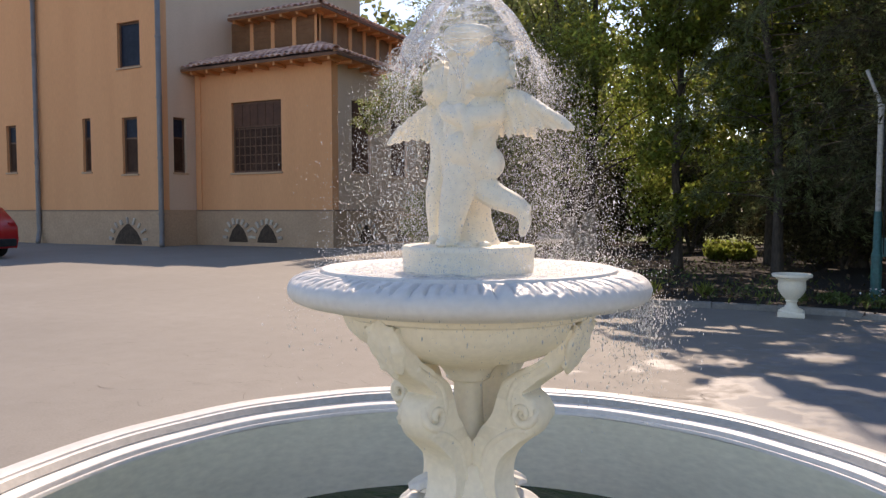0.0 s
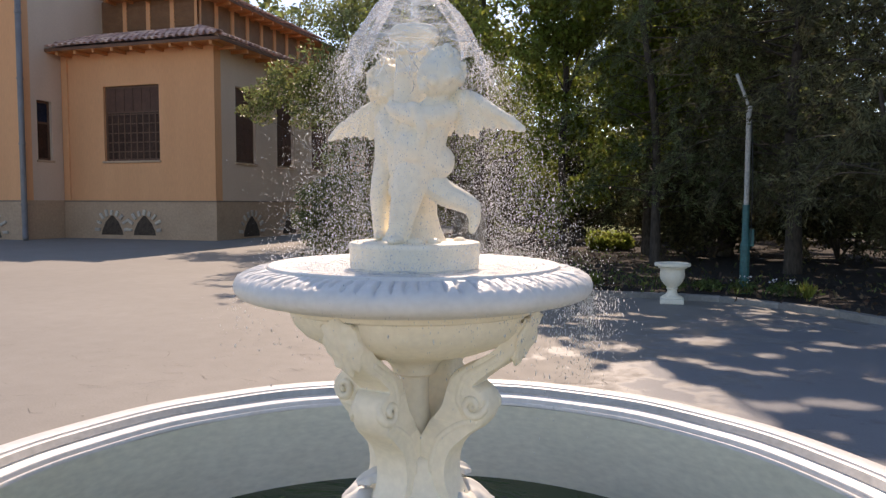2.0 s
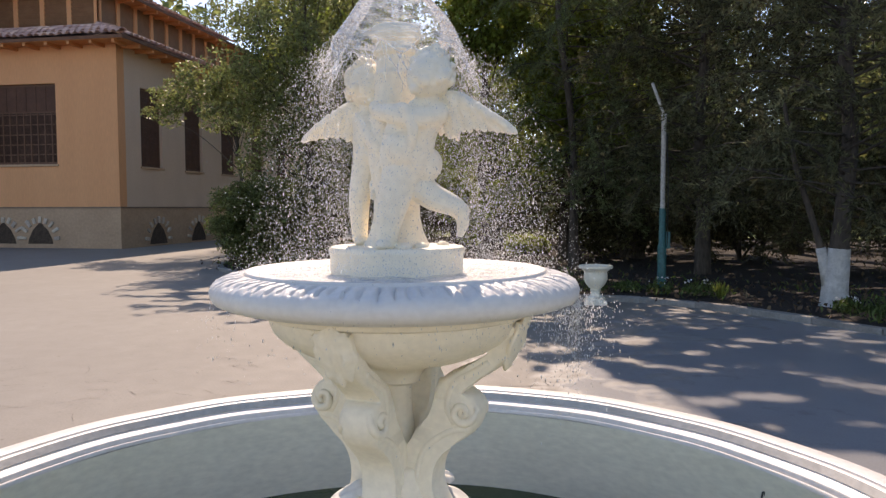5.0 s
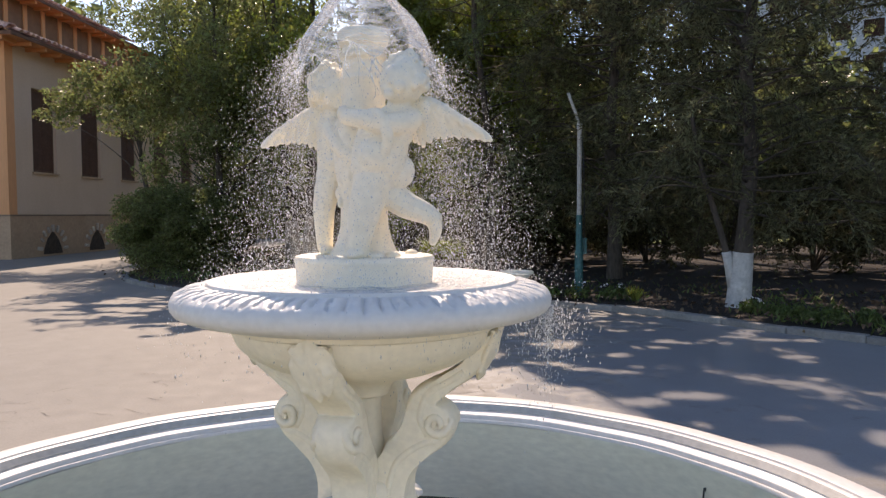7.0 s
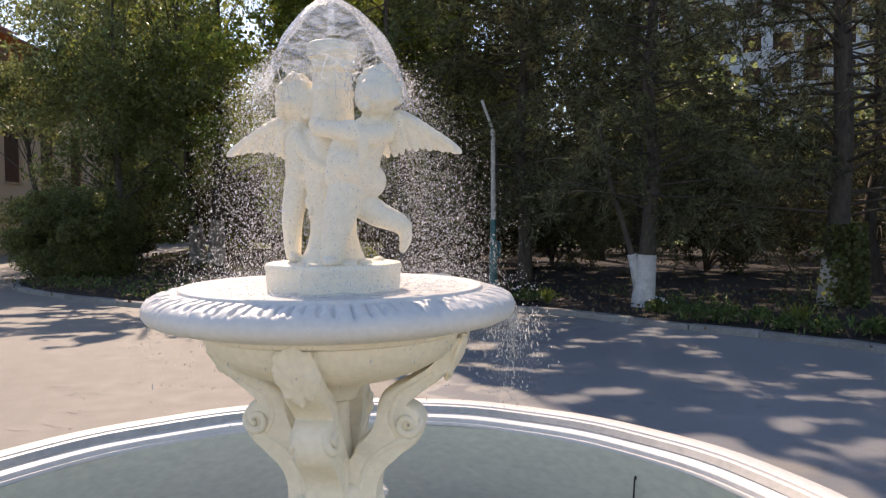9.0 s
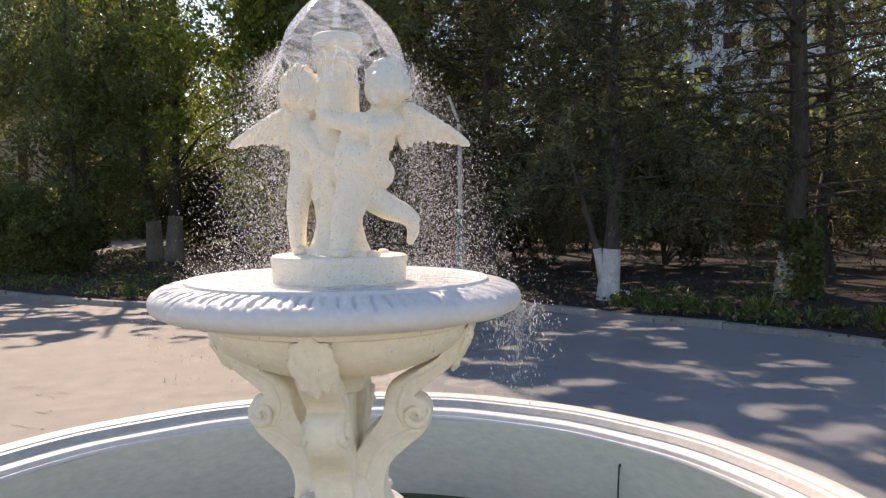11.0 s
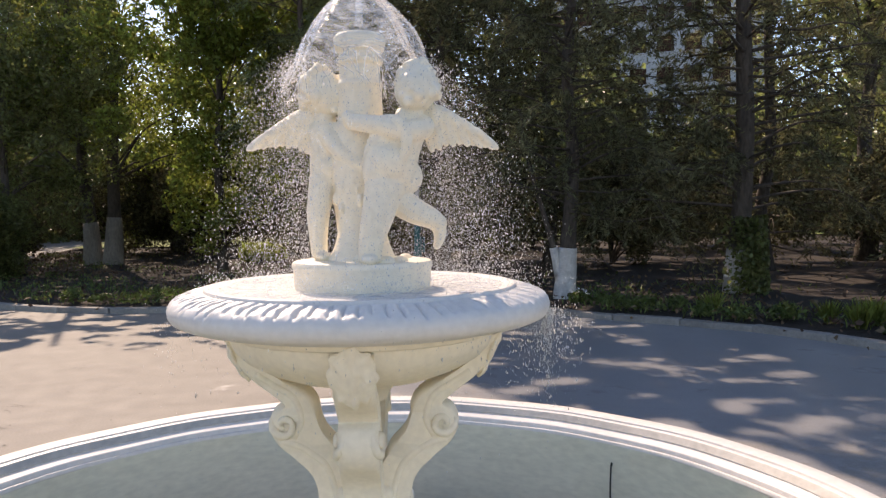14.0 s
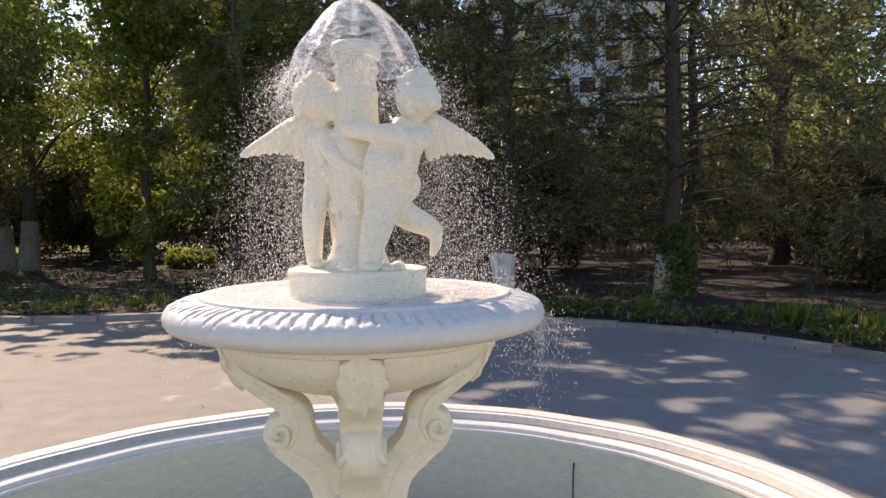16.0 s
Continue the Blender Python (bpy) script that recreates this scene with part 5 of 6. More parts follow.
def build_tower():
    t = thing("tall_house_block", "tall ochre rendered block with narrow dark windows", "house")
    w = 13.0
    x0 = TOWER_X - w
    names = [(-22.5, -22.07, 2.62, 4.53), (-20.45, -19.70, 2.50, 4.45), (-20.60, -19.50, 6.16, 7.70), (-26.9, -26.3, 2.7, 4.5)]
    holes = [(a - x0, b - x0, c, d) for a, b, c, d in names]
    f = part("wall_front", wall_grid(w, 11.5, 0.35, holes), "wall_paint", t, "ochre painted render")
    f.matrix_basis = pose(x0, TOWER_Y, 0)
    sh = [(0.23, 0.81, 2.55, 4.45)]
    s = part("wall_side", wall_grid(12, 11.5, 0.35, sh), "skylit_side", t, "render coloured paler for the light on this side")
    s.matrix_basis = pose(TOWER_X, TOWER_Y + 0.35, 0, 0, 0, 90)
    for a, b, c, d in names:
        window(t, "window", "narrow dark window", b - a, d - c, pose(a, TOWER_Y, c), 0, 0, None, "glass" if c > 5 else "blue")
    window(t, "window", "narrow dark window", 0.58, 1.90, pose(TOWER_X, TOWER_Y + 0.58, 2.55, 0, 0, 90), 0, 0, None, "blue")
    part("dark_backing", boxes((x0 + 0.5, TOWER_X - 0.5, TOWER_Y + 0.8, TOWER_Y + 0.9, 0.5, 11), (TOWER_X - 0.9, TOWER_X - 0.8, TOWER_Y + 0.9, TOWER_Y + 2.0, 0.5, 11)), "dark_in", t)
    part("plinth_front", boxes((x0, TOWER_X + 0.05, TOWER_Y - 0.05, TOWER_Y - 0.002, -0.1, 1.20)), "plinth", t, "grey plinth")
    part("plinth_ledge", boxes((x0, TOWER_X + 0.065, TOWER_Y - 0.065, TOWER_Y - 0.003, 1.20, 1.245)), "ledge", t, "ledge coloured dark as a shadow line")
    part("plinth_side", boxes((TOWER_X + 0.002, TOWER_X + 0.05, TOWER_Y, FRONT - 0.07, -0.1, 1.20), (TOWER_X + 0.003, TOWER_X + 0.065, TOWER_Y, FRONT - 0.07, 1.20, 1.245)), "plinth", t, "grey plinth")
    vent(t, pose(-20.2, TOWER_Y - 0.05, 0.05), 1.35, 0.75)
    part("roof", boxes((x0 - 0.5, TOWER_X + 0.5, TOWER_Y - 0.5, TOWER_Y + 12, 11.5, 11.75)), "roof_under", t, "tiled roof")
    return t


house = build_house()
tower = build_tower()
downpipe("downpipe", TOWER_X + 0.13, TOWER_Y, 11.4)
downpipe("downpipe", -24.9, TOWER_Y, 11.4)


# ---- red car at the edge of the square ----
def build_car():
    c = thing("car", "small red hatchback parked before the house", "car", (-19.38, 9.0, 0), turn=4)
    prof = [(-2.0, 0.28), (-2.05, 0.55), (-1.98, 0.78), (-1.1, 0.92), (-0.45, 1.36), (0.9, 1.42), (1.55, 1.30), (1.92, 0.95), (2.03, 0.80), (2.05, 0.45), (1.98, 0.25)]
    bm = bmesh.new()
    ys = (-0.80, -0.74, 0.74, 0.80)
    rings = []
    for y in ys:
        inset = 0.06 if abs(y) > 0.75 else 0.0
        rings.append([bm.verts.new((x * (1 - inset * 0.1), y * (1 - 0.12 * max(0, z - 0.8)), z + (inset * -0.3 if z > 1 else 0))) for x, z in prof])
    for p, q in zip(rings, rings[1:]):
        for i in range(len(prof)):
            j = (i + 1) % len(prof)
            bm.faces.new((p[i], p[j], q[j], q[i]))
    bm.faces.new(rings[0]), bm.faces.new(rings[-1][::-1])
    bmesh.ops.recalc_face_normals(bm, faces=bm.faces)
    part("body", bm, "car_red", c, "", 40)
    for x in (-1.25, 1.25):
        for y in (-0.78, 0.78):
            wh = new("wheel")
            wh.parent = c
            wh.matrix_basis = pose(x, y, 0.31, 90)
            part("tyre", lathe([(0.19, -0.1), (0.29, -0.1), (0.31, -0.07), (0.31, 0.07), (0.29, 0.1), (0.19, 0.1)], 28, closed=True), "tyre", wh, "", 40)
            part("rim", lathe([(0.0, -0.085), (0.06, -0.085), (0.16, -0.09), (0.19, -0.095), (0.19, 0.095), (0.16, 0.09), (0.06, 0.085), (0, 0.085)], 20), "chrome", wh, "", 40)
    for y0 in (-0.755, 0.735):
        part("side_window", boxes((-0.42, 0.85, y0, y0 + 0.02, 1.0, 1.30)), "glass", c, "dark side window")
    for y in (-0.66, 0.66):
        part("tail_lamp", boxes((1.93, 2.02, y - 0.09, y + 0.09, 0.72, 0.92), bevel=0.015), "lamp_red", c, "red tail lamp")
        part("headlamp", boxes((-2.03, -1.95, y - 0.1, y + 0.1, 0.62, 0.74), bevel=0.015), "glass", c)
    part("bumper", boxes((1.95, 2.09, -0.72, 0.72, 0.30, 0.50), bevel=0.03), "tyre", c, "dark bumper")
    return c


build_car()


# ---- urn and lamp post ----
def build_urn():
    u = thing("urn_planter", "white-painted stone garden urn on a small foot by the kerb", "planter", (0.78, 7.18, 0))
    part("foot", boxes((-0.14, 0.14, -0.14, 0.14, 0, 0.06), bevel=0.008), "white_stone", u)
    prof = [(0, 0.055), (0.125, 0.06), (0.12, 0.085), (0.075, 0.105), (0.058, 0.14), (0.056, 0.165), (0.07, 0.18), (0.06, 0.195), (0.085, 0.215), (0.115, 0.255), (0.142, 0.31), (0.148, 0.36), (0.142, 0.40), (0.15, 0.425),
            (0.178, 0.445), (0.210, 0.455), (0.215, 0.475), (0.210, 0.49), (0.18, 0.492), (0.172, 0.47), (0.168, 0.43), (0, 0.42)]
    part("bowl", lathe(prof, 40, wobble=lambda r, z, a: (r * (1 + 0.03 * (0.22 < z < 0.34) * math.cos(14 * a)), z)), "white_stone", u, "", 45)
    part("earth_fill", lathe([(0, 0.45), (0.12, 0.447), (0.165, 0.435)], 24), "soil", u, "dark potting soil", 60)
    return u


def build_lamp():
    p = thing("lamp_post", "teal and off-white steel lamp post with a bent arm", "lamp post", (1.66, 7.9, 0.05))
    part("teal_base", lathe([(0, 0), (0.058, 0), (0.058, 0.62), (0.054, 0.66), (0.044, 0.68), (0.042, 1.15), (0.0, 1.15)], 20), "teal", p, "teal painted lower tube", 40)
    part("upper_tube", lathe([(0, 1.15), (0.032, 1.15), (0.032, 2.31), (0.036, 2.32), (0.036, 2.39), (0, 2.39)], 18), "post_white", p, "off-white painted upper tube", 40)
    part("bent_arm", tube([(0, 0, 2.36), (-0.03, 0, 2.46), (-0.12, 0.0, 2.70), (-0.155, 0, 2.80)], 0.02, 10), "post_white", p, "", 50)
    part("switch_box", boxes((0.046, 0.10, -0.05, 0.04, 0.62, 0.84), bevel=0.008), "teal", p, "small teal switch box")
    part("cable", tube([(0.06, -0.05, 0.65), (0.062, -0.055, 1.2), (0.055, -0.05, 1.7), (0.03, -0.05, 2.2)], 0.006, 6), "cable", p, "", 60)
    return p


build_urn()
build_lamp()


# ---- trees and shrubs ----
def crown_points(rng, n, centre, radii, clumps, clump_r, hollow=0.35, low_cut=-1.0):
    """Places of leaves: gathered in clumps on and in an ellipsoid, with gaps between."""
    c = rng.normal(size=(clumps, 3))
    c /= np.linalg.norm(c, axis=1)[:, None]
    c = c[c[:, 2] > low_cut]
    c *= (hollow + (1 - hollow) * rng.uniform(0, 1, len(c)) ** 0.6)[:, None]
    c = c * np.array(radii) + np.array(centre)
    size = clump_r * rng.uniform(0.5, 1.3, len(c))
    w = size ** 2
    pick = rng.choice(len(c), n, p=w / w.sum())
    d = rng.normal(size=(n, 3))
    d /= np.linalg.norm(d, axis=1)[:, None]
    return c[pick] + d * (size[pick] * rng.uniform(0.15, 1, n) ** 0.5)[:, None] * np.array([1, 1, 0.7]), c


def sun_gaps():
    """Drawn plan of sunlit paving: True where leaves are cut to admit the sun."""
    rng = np.random.default_rng(123)
    step = 0.03
    nx, ny = int(20 / step), int(22 / step)
    xs, ys = -10 + step * np.arange(nx), -2 + step * np.arange(ny)
    gx, gy = np.meshgrid(xs, ys, indexing="ij")
    # the shade's outer edge, laid to fit the camera's view, made wavy
    ex = np.array([-9.0, -6.5, -5.2, -4.2, -3.2, -2.2, -1.2, -0.5, 0.1, 0.7, 1.2, 1.6, 2.0, 2.3, 2.6])
    ey = np.array([9.0, 7.7, 6.3, 5.6, 5.35, 5.5, 5.3, 4.75, 3.75, 3.25, 2.65, 2.1, 1.45, 0.75, -1.0])
    fray = np.zeros_like(gx)
    for k in range(26):
        w = rng.uniform(2, 16)
        d, ph = rng.uniform(0, 6.28), rng.uniform(0, 6.28)
        fray += np.sin(w * (gx * math.cos(d) + gy * math.sin(d)) + ph) * 0.55 / w ** 0.6
    edge = np.interp(gx, ex, ey, right=-9.0)
    open_ = gy < edge + 0.38 * fray
    for k in range(700):
        x, y = rng.uniform(-7, 7), rng.uniform(0.3, 8.5)
        base = np.interp(x, ex, ey, right=-9.0)
        near = y - base
        if near < 0 or rng.uniform() > (0.9 if x < -0.8 else 0.6 if near < 0.7 else 0.45):
            continue
        r = rng.uniform(0.05, 0.12) * (1.7 if x < -0.8 else 1.3 if near < 0.7 else 1.0)
        for j in range(rng.integers(1, 5)):
            cx, cy = x + rng.normal(0, 0.16), y + rng.normal(0, 0.10)
            a, b = r * rng.uniform(0.8, 2.0), r * rng.uniform(0.6, 1.2)
            open_ |= ((gx - cx) / a) ** 2 + ((gy - cy) / b) ** 2 < 1
    for k in range(190):
        x, y, r = rng.uniform(-6, 9), rng.uniform(8.5, 19), rng.uniform(0.05, 0.16)
        open_ |= ((gx - x) / (r * 1.6)) ** 2 + ((gy - y) / r) ** 2 < 1
    # openings cut to let the sun onto the weed tuft and the bed
    for x, y, r in ((-0.6, 15.5, 1.15), (8.2, 7.6, 0.7), (7.0, 5.4, 0.45), (6.1, 13.0, 0.5)):
        open_ |= ((gx - x) / r) ** 2 + ((gy - y) / r) ** 2 < 1
    return open_, step


SUN_GAPS, GAP_STEP = sun_gaps()


def gappy(pts, at):
    """Which leaves stay: those casting no shadow on lit parts of the plan."""
    q = pts + np.array(at)
    fall = q[:, 2] / sun_dir.z
    i = ((q[:, 0] - sun_dir.x * fall + 10) / GAP_STEP).astype(int)
    j = ((q[:, 1] - sun_dir.y * fall + 2) / GAP_STEP).astype(int)
    inside = (i >= 0) & (j >= 0) & (i < SUN_GAPS.shape[0]) & (j < SUN_GAPS.shape[1])
    hole = np.zeros(len(q), bool)
    hole[inside] = SUN_GAPS[i[inside], j[inside]]
    return ~hole


# holes cut in crowns along the camera's sight line to sky: centre, radius
CROWN_HOLES = [((-2.6, 13.4, 5.2), 0.75), ((-3.2, 16.8, 6.0), 0.9), ((-3.6, 20.5, 7.1), 1.1), ((-4.2, 24.0, 8.0), 1.4)]


def build_tree(label, at, height, trunk_r, crown_c, crown_r, n_leaf, leaf_size, mat, seed, stems=1, clumps=90, clump_r=0.55, lime=0.0, conifer=False, lean=0.0, group="trees round the square", low_cut=-0.75, limbs=9, wash="lime"):
    rng = np.random.default_rng(seed)
    t = thing("tree", label, "tree", at, group)
    pts, centres = crown_points(rng, n_leaf, crown_c, crown_r, clumps, clump_r, 0.15, low_cut)
    pts = pts[gappy(pts, at)]
    for c, r in CROWN_HOLES:
        pts = pts[np.linalg.norm((pts + np.array(at) - np.array(c)) / np.array([1, 1.6, 0.8]), axis=1) > r * rng.uniform(0.8, 1.15, len(pts))]
    bm = bmesh.new()
    tops = []
    for s in range(stems):
        a = rng.uniform(0, 6.28) if stems > 1 else 0
        out = 0.0 if stems == 1 else 0.28
        line, radii = [], []
        steps = 9
        for k in range(steps):
            f = k / (steps - 1)
            z = f * height * 0.9
            wob = 0.035
            line.append((crown_c[0] * f * 0.8 + lean * f + out * f ** 0.6 * 2.0 * math.cos(a) + wob * rng.normal() * (k > 0), crown_c[1] * f * 0.8 + out * f ** 0.6 * 2.0 * math.sin(a) + wob * rng.normal() * (k > 0), z - 0.1 * (k == 0)))
            flare = 1.0 + 0.45 * math.exp(-z * 4.5)
            radii.append(trunk_r * (1 - 0.82 * f) * flare * (1 if stems == 1 else 0.72))
        tube(smooth_line(line, 3), lerp_list(radii, 3 * (steps - 1) + 1), 12, bm)
        tops.append((line, radii))
    part("trunk", bm, "bark", t, "", 60)
    if lime:
        bm = bmesh.new()
        for line, radii in tops[:1]:
            q = smooth_line(line, 8)
            rr = lerp_list(radii, len(q))
            keep = [(p, r) for p, r in zip(q, rr) if p.z < lime]
            tube([p for p, r in keep], [r * (1.06 if stems == 1 else 1.35) + 0.006 for p, r in keep], 16, bm)
        part("lime_wash", bm, wash, t, "lime-washed foot of the trunk", 60)
    order = rng.permutation(len(centres))[:limbs * 2]
    order = order[gappy(centres[order], at)]
    for k, i in enumerate(order):
        line, radii = tops[k % stems]
        tgt = Vector(centres[i])
        f = min(0.92, max(0.22, (tgt.z - 0.25 * abs(tgt.x - line[4][0])) / height * (0.75 if not conifer else 1.0)))
        j = f * (len(line) - 1)
        a, b = Vector(line[int(j)]), Vector(line[min(int(j) + 1, len(line) - 1)])
        root = a.lerp(b, j - int(j))
        r = radii[int(j)] * 0.27
        limb_bm = bmesh.new()
        mid = root.lerp(tgt, 0.5) + Vector((rng.normal() * 0.12, rng.normal() * 0.12, 0.18 if not conifer else 0.05))
        tube(smooth_line([root, mid, tgt], 4), [max(0.008, r * (1 - i2 / 9.5)) for i2 in range(9)], 6, limb_bm)
        part("limb", limb_bm, "bark", t, "", 60)
    cr = leaves("crown", pts, leaf_size, mat, rng, 0.5 if not conifer else 0.28, droop=0.2 if not conifer else 0.9)
    cr.parent = t
    return t


def build_bush(label, at, radii, n, size, mat, seed, clumps=60, clump_r=0.3, name="bush", group="shrubs in the bed"):
    rng = np.random.default_rng(seed)
    b = thing(name, label, "shrub", at, group)
    pts, centres = crown_points(rng, n, (0, 0, radii[2] * 0.9), radii, clumps, clump_r, 0.5, -0.8)
    pts[:, 2] = np.maximum(pts[:, 2], 0.03)
    if mat == "shade_leaf":
        pts = pts[gappy(pts, at)]
    for c in centres[:8]:
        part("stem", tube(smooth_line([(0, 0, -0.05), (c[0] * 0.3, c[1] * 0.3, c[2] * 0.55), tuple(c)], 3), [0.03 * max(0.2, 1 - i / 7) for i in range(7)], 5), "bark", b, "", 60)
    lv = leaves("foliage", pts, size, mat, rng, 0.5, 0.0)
    lv.parent = b
    return b


def build_conifer(label, at, height, trunk_r, reach, seed, lime=0.0, low=0.9, branches=56, lean=(0, 0), top=(1.9, 18000), thick=1.0, mat="needle"):
    """A loose conifer: a thin trunk, bowed branches hung with needle twigs below, a dense head above."""
    rng = np.random.default_rng(seed)
    t = thing("tree", label, "tree", at, "trees round the square")
    steps = 10
    line = [Vector((lean[0] * k / 9 + 0.05 * rng.normal() * (k > 0), lean[1] * k / 9 + 0.05 * rng.normal() * (k > 0), height * 0.95 * k / 9 - 0.1 * (k == 0))) for k in range(steps)]
    radii = [trunk_r * (1 - 0.85 * k / 9) * (1 + 0.4 * (k == 0)) for k in range(steps)]
    fine = smooth_line(line, 6)
    rad = lerp_list(radii, len(fine))
    bm = bmesh.new()
    tube(fine, rad, 12, bm)
    part("trunk", bm, "bark", t, "", 60)
    if lime:
        keep = [(p, r) for p, r in zip(smooth_line(line, 24), lerp_list(radii, 24 * 9 + 1)) if p.z < lime]
        part("lime_wash", tube([p for p, r in keep], [r * 1.06 + 0.006 for p, r in keep], 16), "lime", t, "white lime-washed foot of the trunk", 60)
    pts, ways = [], []
    for k in range(branches):
        z = low + (height * 0.5 - low) * (k + rng.uniform()) / branches
        root = line[min(int(z / height * 9.4), 9)].copy()
        root.z = z
        a = k * 2.4 + rng.normal() * 0.4
        long = reach * (1 - 0.45 * z / height) * rng.uniform(0.45, 1.15)
        out = Vector((math.cos(a), math.sin(a), 0))
        rise = rng.uniform(-0.12, 0.3)
        bow = [root, root + out * long * 0.4 + Vector((0, 0, long * rise * 0.7)), root + out * long * 0.75 + Vector((0, 0, long * rise * 0.6)), root + out * long + Vector((0, 0, long * (rise - 0.28)))]
        path = smooth_line(bow, 4)
        if z < 5.2:
            part("limb", tube(path, [max(0.005, trunk_r * 0.17 * (1 - i / 13)) for i in range(len(path))], 5), "bark", t, "", 60)
        arr = np.array(path)
        m = int((9 + 9 * long) * thick)
        s = rng.uniform(0.22, 1.0, m) * (len(arr) - 1.001)
        i0 = s.astype(int)
        base = arr[i0] + (arr[i0 + 1] - arr[i0]) * (s - i0)[:, None]
        way = rng.normal(0, 0.75, (m, 3)) + np.array([out.x, out.y, -0.35]) * 0.8
        way /= np.linalg.norm(way, axis=1)[:, None]
        size = rng.uniform(0.18, 0.5, m)
        q = 20
        f = rng.uniform(0, 1, (m, q))
        p = base[:, None] + way[:, None] * (f * size[:, None])[..., None] + rng.normal(0, 0.022, (m, q, 3))
        p[..., 2] -= 0.10 * f ** 2
        pts.append(p.reshape(-1, 3))
        ways.append(np.repeat(way, q, axis=0))
    pts, ways = np.concatenate(pts), np.concatenate(ways)
    keep = gappy(pts, at)
    pts, ways = pts[keep], ways[keep]
    cr = leaves("crown", pts, 0.085, mat, rng, 0.20, along=ways)
    cr.parent = t
    # head mostly above the view, sized to cast the shade on the paving
    if top:
        hp, _ = crown_points(rng, top[1], (lean[0] * 0.8, lean[1] * 0.8, height * 0.74), (top[0], top[0], height * 0.30), int(29 * top[0] ** 2), 0.36, 0.05, -1)
        hp = hp[gappy(hp, at)]
        hd = leaves("head", hp, 0.14, mat, rng, 0.3, droop=0.6)
        hd.parent = t
    return t


B = "broad-leaved tree with bright sunlit green crown"
C = "dark green conifer with drooping needle sprays"
# the tree before the house side and the trees behind the bed: place, height, trunk, crown centre, crown radii, leaves
build_tree(B, (-7.6, 19.2, 0), 9.5, 0.16, (0.8, -1.2, 5.2), (2.6, 2.8, 3.9), 23760, 0.10, "leaf", 11, clumps=117, clump_r=0.6)
build_tree("broad-leaved tree with grey-brown lime-washed trunk", (-4.42, 16.0, 0.1), 10.0, 0.15, (-0.7, -0.6, 5.2), (2.1, 2.3, 4.2), 12000, 0.11, "leaf_lit", 12, clumps=110, clump_r=0.58, lime=1.05, low_cut=-0.8, wash="grey_lime")
build_tree("broad-leaved tree with grey-brown lime-washed trunk close beside another", (-3.98, 15.9, 0.1), 9.6, 0.16, (0.5, 0.2, 5.4), (1.8, 2.0, 3.9), 10000, 0.11, "leaf_lit", 39, clumps=100, clump_r=0.55, lime=1.2, low_cut=-0.8, lean=-0.25, wash="grey_lime")
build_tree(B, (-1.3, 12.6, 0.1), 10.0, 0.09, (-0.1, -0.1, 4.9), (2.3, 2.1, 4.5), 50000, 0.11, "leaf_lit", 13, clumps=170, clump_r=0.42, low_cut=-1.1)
build_tree(B, (-5.4, 13.6, 0.1), 7.3, 0.09, (-0.1, 0.1, 4.5), (2.3, 2.0, 4.2), 44000, 0.095, "leaf", 26, low_cut=-1.1, clumps=230, clump_r=0.5)
build_tree(B, (-8.6, 24.5, 0.1), 11, 0.18, (0.0, 0, 6.8), (3.4, 3, 4.6), 14256, 0.13, "leaf", 14, clumps=105, clump_r=0.75)
build_tree(B, (1.2, 18.6, 0.1), 10.5, 0.18, (0.0, 0, 6.2), (3.4, 3, 4.6), 24000, 0.13, "leaf", 15, clumps=105, clump_r=0.75)
# leaned so that its unseen head shades the paving
build_conifer("green conifer with loose drooping sprays, needles coloured sunlit", (0.5, 11.4, 0.1), 10.5, 0.08, 2.1, 16, low=1.0, branches=62, lean=(-0.5, -1.2), top=(2.3, 28000), thick=1.0, mat="needle_lit")
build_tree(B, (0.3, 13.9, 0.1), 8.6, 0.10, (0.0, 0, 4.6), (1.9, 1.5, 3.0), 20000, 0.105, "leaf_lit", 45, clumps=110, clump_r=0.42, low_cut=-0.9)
build_conifer(C, (2.6, 10.4, 0.1), 11.0, 0.11, 2.3, 17, low=0.9, branches=105, top=(2.1, 22000), thick=1.4)
lime_tree = build_conifer("dark conifer with white lime-washed foot and loose hanging twigs", (3.50, 7.05, 0.08), 9.5, 0.105, 2.1, 18, lime=0.66, low=1.15, branches=76, lean=(0.3, 0.2), thick=1.3)
side = tube(smooth_line([(-0.08, 0.02, 0.25), (-0.14, 0.0, 0.62), (-0.28, 0.0, 1.1), (-0.46, 0.02, 1.7), (-0.60, 0.05, 2.5)], 4), [0.05 - 0.0018 * i for i in range(17)], 10)
part("side_stem", side, "bark", lime_tree, "thin leaning second stem", 60)
part("lime_wash", tube([(-0.075, -0.01, 0.2), (-0.115, -0.01, 0.5), (-0.15, -0.01, 0.66)], [0.05, 0.058, 0.058], 12), "lime", lime_tree, "white lime-washed foot of the side stem", 60)
build_conifer("old conifer with partly lime-washed, ivy-grown trunk", (5.85, 6.62, 0.08), 10.5, 0.145, 2.4, 19, lime=0.66, low=1.1, branches=66)
# added to keep the sun off the conifers in front of it
build_conifer(C, (1.9, 14.6, 0.1), 11.0, 0.12, 2.2, 35, low=0.45, top=(2.2, 26000), thick=1.4)
build_conifer(C, (5.0, 11.5, 0.1), 10.0, 0.12, 2.4, 20, low=0.45, top=(1.5, 6000))
build_conifer(C, (8.4, 9.4, 0.1), 10.0, 0.12, 2.5, 21, low=0.45, top=(1.4, 5000))
build_conifer(C, (8.6, 4.8, 0.1), 9.5, 0.12, 2.3, 22, low=0.45, top=(1.4, 5000))
